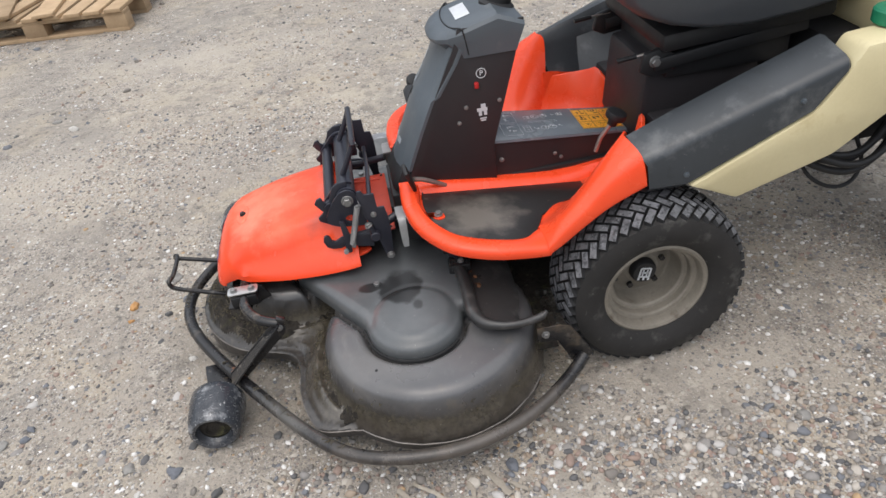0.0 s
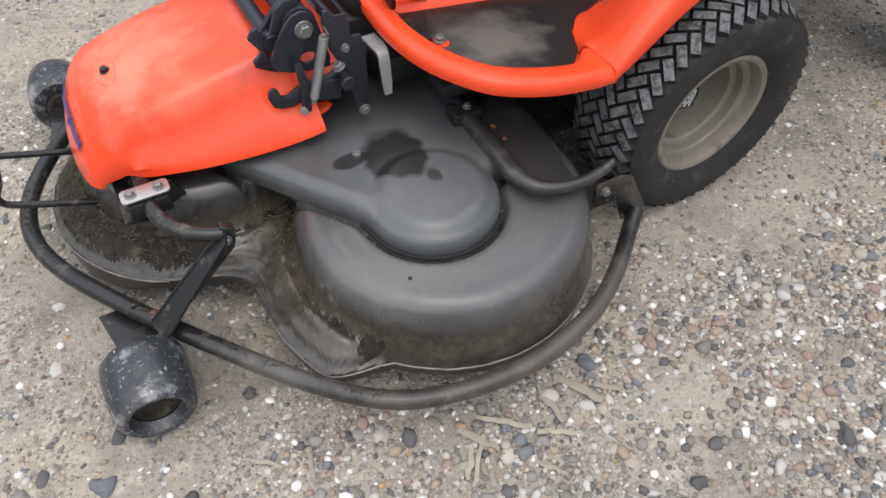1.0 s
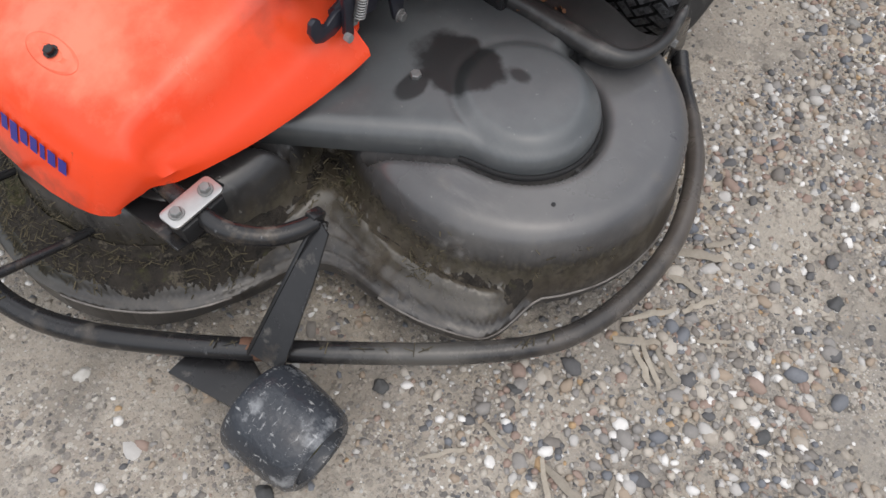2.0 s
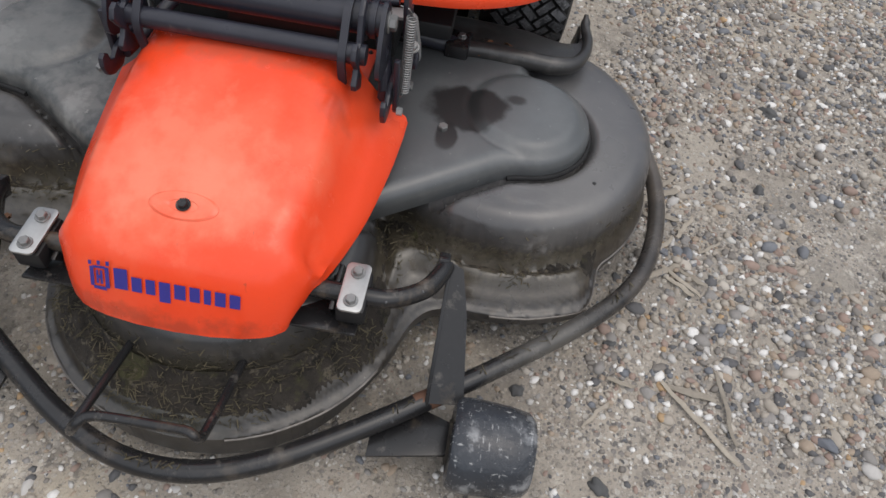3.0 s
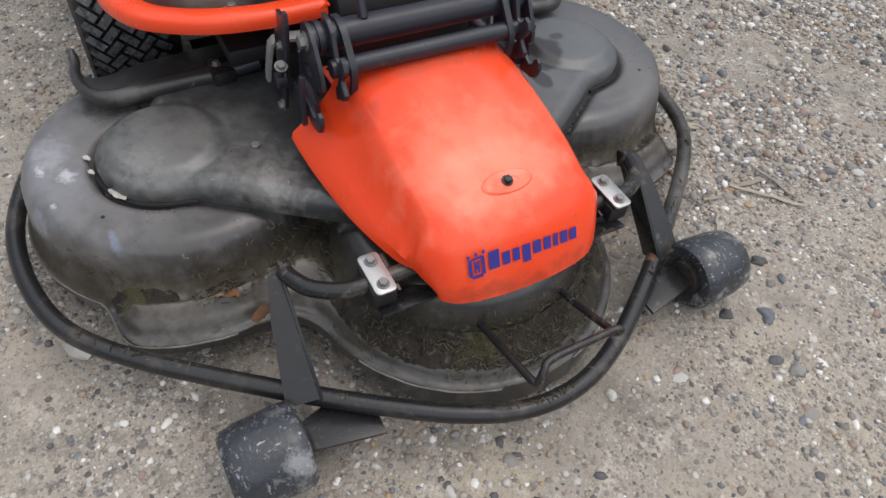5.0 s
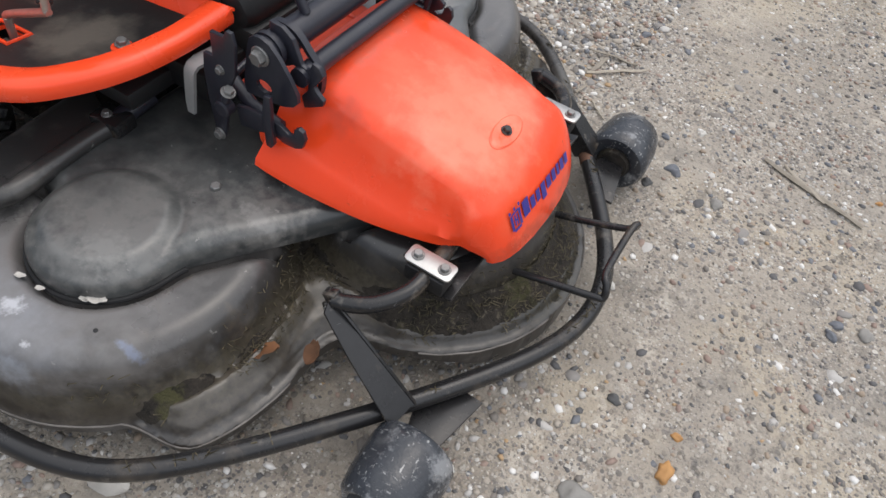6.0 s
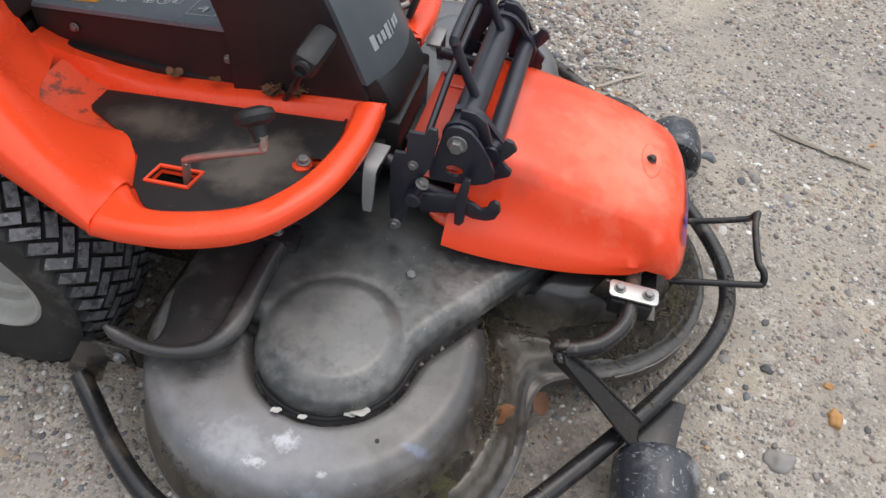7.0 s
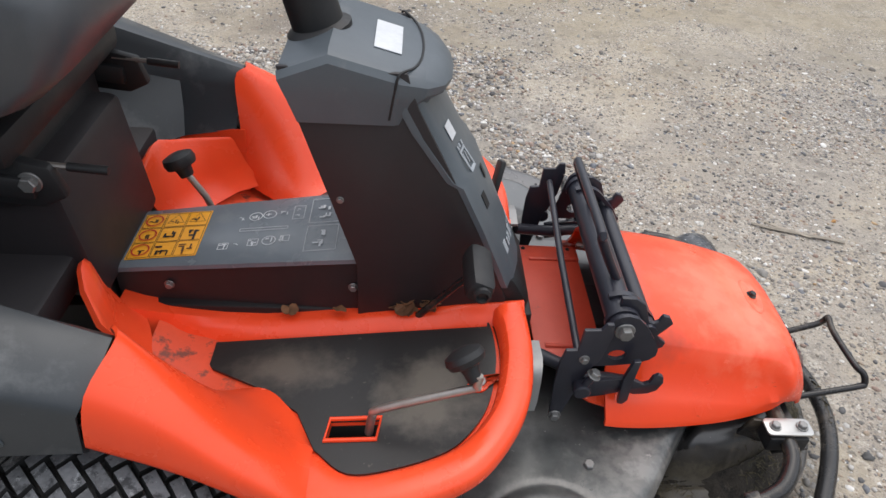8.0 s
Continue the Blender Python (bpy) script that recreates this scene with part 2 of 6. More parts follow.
ZINC = material("zinc_plated_steel", (0.52, 0.52, 0.51), (0.32, 0.31, 0.30), rough=0.38, metal=0.85, scale=30, amount=0.6, bump=0.05)
STEEL_BOLT = material("dull_bolt_steel", (0.30, 0.30, 0.295), (0.16, 0.155, 0.15), rough=0.45, metal=0.7, scale=40, amount=0.7, bump=0.05)
CHROME = material("bare_steel_rod", (0.50, 0.47, 0.44), (0.30, 0.25, 0.21), rough=0.38, metal=0.8, scale=35, amount=0.8, bump=0.08)
PALE_STEEL = material("dull_galvanised_steel", (0.34, 0.35, 0.35), (0.22, 0.22, 0.22), rough=0.45, metal=0.3, scale=30, amount=0.8, bump=0.08)
RUBBER = material("dusty_tyre_rubber", (0.022, 0.0205, 0.0195), (0.011, 0.0105, 0.010), rough=0.8, scale=14, amount=0.8, bump=0.15,
                  spots=[((0.11, 0.105, 0.097, 0.5), 16, 0.57, 0.12), ((0.16, 0.155, 0.145, 0.5), 60, 0.66, 0.05)])
GROOVE = material("black_groove_rubber_and_gap_shade", (0.012, 0.012, 0.013), (0.008, 0.008, 0.008), rough=0.8, scale=30, amount=0.8, bump=0.2)
TREAD = material("worn_tread_rubber", (0.17, 0.174, 0.184), (0.060, 0.061, 0.066), rough=0.7, scale=40, amount=1.0, bump=0.5, per_piece=0.25, island=True,
                 spots=[((0.026, 0.027, 0.030, 0.9), 70, 0.50, 0.1), ((0.32, 0.33, 0.34, 0.6), 110, 0.60, 0.06)])
ROLLER = material("scuffed_roller_rubber", (0.042, 0.047, 0.056), (0.022, 0.024, 0.029), rough=0.25, scale=20, amount=0.8, bump=0.5,
                  spots=[((0.16, 0.16, 0.165, 0.5), 9, 0.54, 0.12), ((0.42, 0.43, 0.44, 0.5), 18, 0.55, 0.10), ((0.45, 0.45, 0.45, 0.6), 170, 0.60, 0.08, (0.45, 1.2, 0.45)), ((0.50, 0.50, 0.49, 0.65), 120, 0.61, 0.06, (1.2, 0.5, 1.2))])
RIM = material("dusty_silver_wheel_rim", (0.48, 0.475, 0.44), (0.26, 0.25, 0.225), rough=0.40, metal=0.0, scale=16, amount=0.8, bump=0.1,
               spots=[((0.20, 0.17, 0.13, 0.6), 14, 0.60, 0.1)])
RIM_BROWN = material("brown_dusty_wheel_rim", (0.26, 0.235, 0.195), (0.12, 0.105, 0.083), rough=0.6, metal=0.1, scale=16, amount=0.8, bump=0.1,
                     spots=[((0.09, 0.07, 0.05, 0.7), 14, 0.58, 0.1)])
GREY = material("slate_grey_plastic", (0.084, 0.100, 0.114), (0.056, 0.067, 0.078), rough=0.40, scale=10, fine=420, amount=0.6, bump=0.18, depth=0.0008,
                spots=[((0.15, 0.155, 0.155, 0.5), 13, 0.62, 0.1)])
SIDE_GREY = material("weathered_blue_black_plastic", (0.040, 0.046, 0.052), (0.024, 0.028, 0.032), rough=0.38, scale=8, fine=420, amount=0.8, bump=0.18, depth=0.0008,
                     spots=[((0.14, 0.145, 0.148, 0.55), 9, 0.53, 0.14), ((0.022, 0.025, 0.028, 0.6), 14, 0.60, 0.08), ((0.24, 0.24, 0.24, 0.5), 60, 0.68, 0.04)])
LAMINATE = material("glossy_slate_label_sheet", (0.125, 0.145, 0.165), (0.085, 0.100, 0.115), rough=0.26, scale=10, fine=300, amount=0.6, bump=0.05, depth=0.0006,
                    spots=[((0.20, 0.21, 0.22, 0.4), 16, 0.56, 0.12)])
PLATE = material("brown_black_side_plate", (0.021, 0.0185, 0.0205), (0.014, 0.012, 0.0135), rough=0.55, scale=12, amount=0.6, bump=0.06)
MAT = material("dusty_black_floor_mat", (0.020, 0.0195, 0.0195), (0.012, 0.012, 0.0125), rough=0.42, scale=5, amount=0.8, bump=0.15,
               spots=[((0.10, 0.085, 0.07, 0.5), 4.5, 0.60, 0.16), ((0.11, 0.095, 0.078, 0.6), 60, 0.64, 0.05)],
               marks=[((-0.24, 0.24, 0.36), (0.06, 0.07, 0.05), (0.17, 0.15, 0.125, 0.6), 20, 2.4, 0.45), ((-0.22, -0.24, 0.36), (0.09, 0.08, 0.05), (0.20, 0.18, 0.155, 0.65), 18, 2.2, 0.5), ((-0.05, 0.18, 0.34), (0.07, 0.04, 0.05), (0.15, 0.125, 0.10, 0.6), 24, 2.4, 0.5)])
BLACK = material("matt_black_plastic", (0.012, 0.0122, 0.0135), (0.007, 0.007, 0.008), rough=0.55, scale=20, amount=0.6, bump=0.1)
SEAT = material("black_vinyl_seat", (0.066, 0.072, 0.080), (0.044, 0.048, 0.054), rough=0.40, scale=14, fine=500, amount=0.6, bump=0.2, depth=0.0008)
CREAM = material("faded_cream_body_plastic", (0.66, 0.585, 0.36), (0.55, 0.47, 0.27), rough=0.42, scale=5, amount=0.7, bump=0.04,
                 spots=[((0.40, 0.31, 0.15, 0.4), 9, 0.58, 0.12)])
GREEN = material("green_fuel_cap", (0.012, 0.20, 0.10), (0.008, 0.13, 0.07), rough=0.5, scale=25, amount=0.6)
BLUE = material("blue_decal_ink", (0.035, 0.030, 0.26), (0.03, 0.025, 0.18), rough=0.45, scale=30, amount=0.5)
WHITE = material("white_print", (0.62, 0.64, 0.66), (0.45, 0.46, 0.48), rough=0.55, scale=40, amount=0.6)
PRINT = material("pale_grey_print", (0.36, 0.39, 0.42), (0.26, 0.28, 0.3), rough=0.55, scale=40, amount=0.6)
AMBER = material("amber_warning_label", (0.80, 0.36, 0.02), (0.62, 0.26, 0.02), rough=0.45, scale=20, amount=0.5)
RED = material("red_plastic", (0.50, 0.02, 0.02), (0.30, 0.015, 0.015), rough=0.4, scale=20, amount=0.5)
WOOD = material("pale_pallet_wood", (0.46, 0.33, 0.20), (0.28, 0.19, 0.11), rough=0.85, scale=9, fine=90, amount=0.9, bump=0.4, per_piece=0.22)
STRAW = material("dry_pale_stalk", (0.36, 0.32, 0.265), (0.22, 0.19, 0.15), rough=0.9, scale=40, amount=0.9, bump=0.4, per_piece=0.25)
RUST = material("orange_brown_rust", (0.15, 0.075, 0.045), (0.09, 0.045, 0.03), rough=0.85, scale=60, amount=0.9, bump=0.5)
LEAF = material("dry_brown_leaf", (0.20, 0.085, 0.035), (0.08, 0.04, 0.02), rough=0.8, scale=50, amount=0.9, bump=0.3, per_piece=0.35)
GRASS = material("dry_grass_clippings", (0.085, 0.070, 0.042), (0.04, 0.034, 0.02), rough=0.9, scale=60, amount=0.9, per_piece=0.5, island=True)


def ground_material():
    """Compacted earth and worn concrete with fine embedded grit, and deck shade painted in."""
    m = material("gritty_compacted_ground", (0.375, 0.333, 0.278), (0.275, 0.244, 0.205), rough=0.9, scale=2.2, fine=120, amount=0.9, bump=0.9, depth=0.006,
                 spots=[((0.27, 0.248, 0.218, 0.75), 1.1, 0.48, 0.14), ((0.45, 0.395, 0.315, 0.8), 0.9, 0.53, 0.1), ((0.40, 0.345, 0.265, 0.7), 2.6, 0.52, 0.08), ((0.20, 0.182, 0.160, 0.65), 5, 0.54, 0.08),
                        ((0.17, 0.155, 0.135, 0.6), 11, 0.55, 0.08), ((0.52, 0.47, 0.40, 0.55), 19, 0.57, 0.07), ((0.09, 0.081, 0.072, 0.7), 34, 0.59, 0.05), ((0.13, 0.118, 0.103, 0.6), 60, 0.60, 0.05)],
                 # first mark: shade under the cutting deck, painted into the ground colour
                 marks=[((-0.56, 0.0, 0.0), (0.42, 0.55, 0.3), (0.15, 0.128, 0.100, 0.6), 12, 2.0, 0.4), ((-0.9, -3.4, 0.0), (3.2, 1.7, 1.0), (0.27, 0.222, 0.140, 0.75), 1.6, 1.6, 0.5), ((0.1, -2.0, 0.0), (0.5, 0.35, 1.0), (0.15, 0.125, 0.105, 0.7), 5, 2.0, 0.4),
                        ((-1.9, 1.1, 0.0), (0.9, 0.35, 1.0), (0.47, 0.42, 0.35, 0.6), 3, 2.0, 0.5), ((-1.2, 2.3, 0.0), (0.8, 0.25, 1.0), (0.48, 0.43, 0.36, 0.6), 3, 2.0, 0.5),
                        ((-0.05, 0.90, 0.0), (0.34, 0.32, 1.0), (0.46, 0.425, 0.38, 0.6), 6, 1.8, 0.5), ((0.30, -0.55, 0.0), (0.16, 0.14, 1.0), (0.42, 0.375, 0.315, 0.6), 9, 1.6, 0.4), ((-0.20, -0.77, 0.0), (0.14, 0.07, 1.0), (0.40, 0.36, 0.30, 0.6), 9, 1.6, 0.4)])
    nt = m.node_tree
    N, L = nt.nodes, nt.links
    sh = N["Principled BSDF"]
    colour = sh.inputs["Base Color"].links[0].from_socket
    normal = sh.inputs["Normal"].links[0].from_node
    tc = N.new("ShaderNodeTexCoord")
    trod = N.new("ShaderNodeTexNoise")          # grit lies in drifts, with smooth trodden earth between
    trod.inputs["Scale"].default_value, trod.inputs["Detail"].default_value, trod.inputs["Roughness"].default_value = 3.2, 5, 0.65
    L.new(tc.outputs["Object"], trod.inputs["Vector"])
    drift = N.new("ShaderNodeMapRange")
    drift.inputs["From Min"].default_value, drift.inputs["From Max"].default_value = 0.44, 0.58
    drift.inputs["To Min"].default_value = 0.22
    L.new(trod.outputs["Fac"], drift.inputs["Value"])
    for size, share, amount in ((330, 0.45, 0.7), (190, 0.48, 0.9), (130, 0.58, 0.9), (85, 0.66, 0.9)):
        v = N.new("ShaderNodeTexVoronoi")
        v.inputs["Scale"].default_value = size
        L.new(tc.outputs["Object"], v.inputs["Vector"])
        hue = N.new("ShaderNodeSeparateColor")
        L.new(v.outputs["Color"], hue.inputs[0])
        pick = N.new("ShaderNodeMath")
        pick.operation = "GREATER_THAN"
        L.new(hue.outputs[0], pick.inputs[0])
        pick.inputs[1].default_value = share
        near = N.new("ShaderNodeMapRange")
        near.inputs["From Min"].default_value, near.inputs["From Max"].default_value = 0.5, 0.38
        L.new(v.outputs["Distance"], near.inputs["Value"])
        fac = N.new("ShaderNodeMath")
        fac.operation = "MULTIPLY"
        L.new(pick.outputs[0], fac.inputs[0])
        L.new(near.outputs[0], fac.inputs[1])
        part_bare = N.new("ShaderNodeMath")
        part_bare.operation = "MULTIPLY"
        L.new(fac.outputs[0], part_bare.inputs[0])
        L.new(drift.outputs[0], part_bare.inputs[1])
        fac2 = N.new("ShaderNodeMath")
        fac2.operation = "MULTIPLY"
        L.new(part_bare.outputs[0], fac2.inputs[0])
        fac2.inputs[1].default_value = amount
        ramp = N.new("ShaderNodeValToRGB")
        cr = ramp.color_ramp
        cr.elements[0].color, cr.elements[1].color = (0.06, 0.058, 0.06, 1), (0.55, 0.52, 0.47, 1)
        for p, c in ((0.25, (0.17, 0.16, 0.155, 1)), (0.5, (0.30, 0.25, 0.20, 1)), (0.75, (0.38, 0.35, 0.31, 1))):
            e = cr.elements.new(p)
            e.color = c
        L.new(hue.outputs[1], ramp.inputs[0])
        mx = N.new("ShaderNodeMix")
        mx.data_type = "RGBA"
        L.new(fac2.outputs[0], mx.inputs["Factor"])
        L.new(colour, mx.inputs["A"])
        L.new(ramp.outputs[0], mx.inputs["B"])
        colour = mx.outputs["Result"]
        b = N.new("ShaderNodeBump")
        b.inputs["Strength"].default_value, b.inputs["Distance"].default_value = 0.5, 0.25 / size
        L.new(fac.outputs[0], b.inputs["Height"])
        L.new(normal.outputs[0], b.inputs["Normal"])
        normal = b
    L.new(colour, sh.inputs["Base Color"])
    L.new(normal.outputs[0], sh.inputs["Normal"])
    return m


def pebble_material():
    """Mixed river gravel: each piece takes its own colour."""
    m = material("mixed_gravel", (0.3, 0.27, 0.24), rough=0.82, scale=60, fine=300, amount=0.5, bump=0.3)
    nt = m.node_tree
    N, L = nt.nodes, nt.links
    sh = N["Principled BSDF"]
    mixer = sh.inputs["Base Color"].links[0].from_node
    g = N.new("ShaderNodeNewGeometry")
    ramp = N.new("ShaderNodeValToRGB")
    cr = ramp.color_ramp
    cr.interpolation = "CONSTANT"
    shades = [(0.0, (0.21, 0.19, 0.17)), (0.13, (0.40, 0.355, 0.30)), (0.27, (0.27, 0.255, 0.24)), (0.39, (0.50, 0.455, 0.395)), (0.47, (0.105, 0.105, 0.11)),
              (0.56, (0.36, 0.285, 0.215)), (0.64, (0.17, 0.18, 0.20)), (0.71, (0.80, 0.78, 0.75)), (0.775, (0.31, 0.225, 0.185)), (0.87, (0.52, 0.50, 0.475)), (0.990, (0.46, 0.31, 0.17))]
    shades = [(p, tuple(0.94 * a + 0.06 * b for a, b in zip(c, (0.37, 0.335, 0.285)))) for p, c in shades]     # a film of dust on all
    cr.elements[0].color, cr.elements[1].position, cr.elements[1].color = (*shades[0][1], 1), shades[1][0], (*shades[1][1], 1)
    for p, c in shades[2:]:
        e = cr.elements.new(p)
        e.color = (*c, 1)
    L.new(g.outputs["Random Per Island"], ramp.inputs[0])
    dk = N.new("ShaderNodeMix")
    dk.data_type, dk.blend_type = "RGBA", "MULTIPLY"
    dk.inputs["Factor"].default_value = 1
    L.new(ramp.outputs[0], dk.inputs["A"])
    dk.inputs["B"].default_value = (0.62, 0.61, 0.60, 1)
    L.new(ramp.outputs[0], mixer.inputs["A"])
    L.new(dk.outputs["Result"], mixer.inputs["B"])
    return m


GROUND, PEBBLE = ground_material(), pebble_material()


# ---- mesh helpers ----
def part(name, bm, mat, parent=None, label="", sharp=38, smooth=True):
    """Link a bmesh as one mesh object under a thing or a part."""
    bmesh.ops.recalc_face_normals(bm, faces=bm.faces)
    me = bpy.data.meshes.new(name)
    bm.to_mesh(me)
    bm.free()
    me.materials.append(mat)
    if smooth:
        me.polygons.foreach_set("use_smooth", [True] * len(me.polygons))
        me.set_sharp_from_angle(angle=radians(sharp))
    ob = new(name, me)
    ob.parent = parent
    if label:
        tagged(ob, label=label)
    return ob


def group(name, parent=None, at=(0, 0, 0)):
    ob = new(name)
    ob.empty_display_size = 0.05
    ob.location = at
    ob.parent = parent
    return ob


def curve(points, steps=8, closed=False):
    """Catmull-Rom through the points."""
    P = [Vector(p) for p in points]
    n = len(P)
    out = []
    for i in range(n if closed else n - 1):
        a = P[(i - 1) % n] if closed or i else P[0] * 2 - P[1]
        b, c = P[i], P[(i + 1) % n]
        d = P[(i + 2) % n] if closed or i + 2 < n else c * 2 - b
        for k in range(steps):
            t = k / steps
            out.append(0.5 * ((2 * b) + (c - a) * t + (2 * a - 5 * b + 4 * c - d) * t * t + (3 * b - a - 3 * c + d) * t ** 3))
    if not closed:
        out.append(P[-1])
    return out


def add_tube(bm, pts, r, seg=14, flat=1.0, cap=True, closed=False):
    """A tube of radius r (a number or one per point) along pts; flat squeezes it."""
    pts = [Vector(p) for p in pts]
    n = len(pts)
    rr = r if isinstance(r, (list, tuple)) else [r] * n
    rings, up = [], None
    for i, p in enumerate(pts):
        a = pts[i - 1] if i or closed else p
        b = pts[(i + 1) % n] if i + 1 < n or closed else p
        d = (b - a).normalized()
        if up is None:
            up = Vector((0, 0, 1)) if abs(d.z) < 0.9 else Vector((1, 0, 0))
        u = (up - d * up.dot(d)).normalized()
        up = u
        v = d.cross(u)
        rings.append([bm.verts.new(p + (u * math.cos(2 * math.pi * k / seg) * flat + v * math.sin(2 * math.pi * k / seg)) * rr[i]) for k in range(seg)])
    for i in range(n if closed else n - 1):
        a, b = rings[i], rings[(i + 1) % n]
        for k in range(seg):
            bm.faces.new((a[k], a[(k + 1) % seg], b[(k + 1) % seg], b[k]))
    if cap and not closed:
        bm.faces.new(rings[0][::-1])
        bm.faces.new(rings[-1])
    return bm


def tube(pts, r, seg=14, flat=1.0, steps=0, closed=False):
    return add_tube(bmesh.new(), curve(pts, steps, closed) if steps else pts, r, seg, flat, closed=closed)


def add_lathe(bm, profile, m, seg=40):
    """Revolve (radius, height) pairs round the local z axis, placed by m."""
    rings = []
    for r, h in profile:
        if r < 1e-6:
            rings.append([bm.verts.new(m @ Vector((0, 0, h)))])
        else:
            rings.append([bm.verts.new(m @ Vector((r * math.cos(2 * math.pi * k / seg), r * math.sin(2 * math.pi * k / seg), h))) for k in range(seg)])
    for a, b in zip(rings, rings[1:]):
        for k in range(seg):
            q = [a[k % len(a)], a[(k + 1) % len(a)], b[(k + 1) % len(b)], b[k % len(b)]]
            q = list(dict.fromkeys(q))
            if len(q) > 2:
                bm.faces.new(q)
    return bm


def lathe(profile, m, seg=40):
    return add_lathe(bmesh.new(), profile, m, seg)


def add_prism(bm, outline, m, t, bevel=0.0):
    """An outline in the local xy plane, t thick along z about 0, with a small chamfer."""
    b = bmesh.new()
    low = [b.verts.new((x, y, -t / 2)) for x, y in outline]
    f = b.faces.new(low)
    ext = bmesh.ops.extrude_face_region(b, geom=[f])
    for v in ext["geom"]:
        if isinstance(v, bmesh.types.BMVert):
            v.co.z = t / 2
    if bevel:
        bmesh.ops.bevel(b, geom=[e for e in b.edges], offset=bevel, segments=2, affect="EDGES", profile=0.5, clamp_overlap=True)
    b.transform(m)
    me = bpy.data.meshes.new("temp")
    b.to_mesh(me)
    b.free()
    bm.from_mesh(me)
    bpy.data.meshes.remove(me)
    return bm


def prism(outline, m, t, bevel=0.0):
    return add_prism(bmesh.new(), outline, m, t, bevel)


def box(size, m, bevel=0.003):
    x, y, z = (s / 2 for s in size)
    return prism([(-x, -y), (x, -y), (x, y), (-x, y)], m, size[2], bevel)


XZ = Matrix(((1, 0, 0, 0), (0, 0, -1, 0), (0, 1, 0, 0), (0, 0, 0, 1)))   # local xy lies in world xz, thickness along y


def side(outline, y, t, bevel=0.001):
    """A plate whose outline is given in x and z, standing at y."""
    return prism(outline, Matrix.Translation((0, y, 0)) @ XZ, t, bevel)


def loft(sections, closed=False, cap=False):
    """Skin a list of equal-length point rows."""
    bm = bmesh.new()
    rows = [[bm.verts.new(p) for p in s] for s in sections]
    n = len(rows[0])
    for a, b in zip(rows, rows[1:]):
        for k in range(n if closed else n - 1):
            bm.faces.new((a[k], a[(k + 1) % n], b[(k + 1) % n], b[k]))
    if cap:
        bm.faces.new(rows[0][::-1])
        bm.faces.new(rows[-1])
    return bm


def thicken(bm, t):
    bmesh.ops.recalc_face_normals(bm, faces=bm.faces)
    bmesh.ops.solidify(bm, geom=bm.faces[:], thickness=t)
    return bm


def bolt(name, parent, at, axis=(0, 0, 1), r=0.007, mat=None, washer=True, label=""):
    m = Matrix.Translation(at) @ Vector(axis).to_track_quat("Z", "Y").to_matrix().to_4x4()
    bm = bmesh.new()
    if washer:
        add_lathe(bm, [(0, 0), (r * 1.32, 0), (r * 1.36, r * 0.16), (r * 1.28, r * 0.26), (0, r * 0.26)], m, 20)
    add_lathe(bm, [(0, r * 0.2), (r, r * 0.2), (r, r * 0.95), (r * 0.85, r * 1.1), (0, r * 1.1)], m, 6)
    return part(name, bm, mat or STEEL_BOLT, parent, label, sharp=25)


def mirror(points):
    return [(x, -y, z) for x, y, z in points]


def smoothstep(a, b, x):
    t = min(1, max(0, (x - a) / (b - a)))
    return t * t * (3 - 2 * t)


def bulge(a, b, k):
    """Smooth least of two distances."""
    h = max(k - abs(a - b), 0) / k
    return min(a, b) - h * h * k / 4


from mathutils.geometry import tessellate_polygon

# ---- ground ----
def ground_height(x, y):
    return 0.006 * noise.noise(Vector((x * 1.3, y * 1.3, 3.0))) + 0.005 * noise.noise(Vector((x * 7, y * 7, 9.0))) + 0.0022 * noise.noise(Vector((x * 19, y * 19, 5.0)))


def build_ground():
    """One sheet, fine near the machine and coarser outwards to the horizon."""
    edges = []
    v, step = 0.0, 0.02
    while v < 2.4:
        edges.append(v)
        v += step
    while v < 900:
        edges.append(v)
        step *= 1.16
        v += step
    edges.append(v)
    axis = [-e for e in edges[:0:-1]] + edges
    cx, cy = -0.4, -0.1
    verts = [(cx + a, cy + b, ground_height(cx + a, cy + b) if max(abs(a), abs(b)) < 6 else 0.0) for b in axis for a in axis]
    n = len(axis)
    faces = [(j * n + i, j * n + i + 1, (j + 1) * n + i + 1, (j + 1) * n + i) for j in range(n - 1) for i in range(n - 1)]
    me = bpy.data.meshes.new("ground")
    me.from_pydata(verts, [], faces)
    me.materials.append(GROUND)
    me.polygons.foreach_set("use_smooth", [True] * len(me.polygons))
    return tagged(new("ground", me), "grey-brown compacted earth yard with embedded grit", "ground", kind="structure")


build_ground()


# ---- cutting deck ----
mower = tagged(group("ride_on_mower"), "orange and black articulated ride-on mower with a dusty front cutting deck", "mower")
deck = group("cutting_deck", mower)
tagged(deck, label="dusty black three-lobed steel cutting deck")
LOBE_X, LOBE_Y, LOBE_R = -0.375, 0.372, 0.238
DOME_X, DOME_Y = -0.405, 0.390


def wall_distance(x, y):
    a = math.hypot(x - LOBE_X, abs(y) - LOBE_Y) - LOBE_R
    c = math.hypot(x + 0.685, y) - 0.198
    r = max(-0.55 - x, x + 0.20, abs(y) - 0.20)
    return bulge(bulge(a, c, 0.018), r, 0.02)


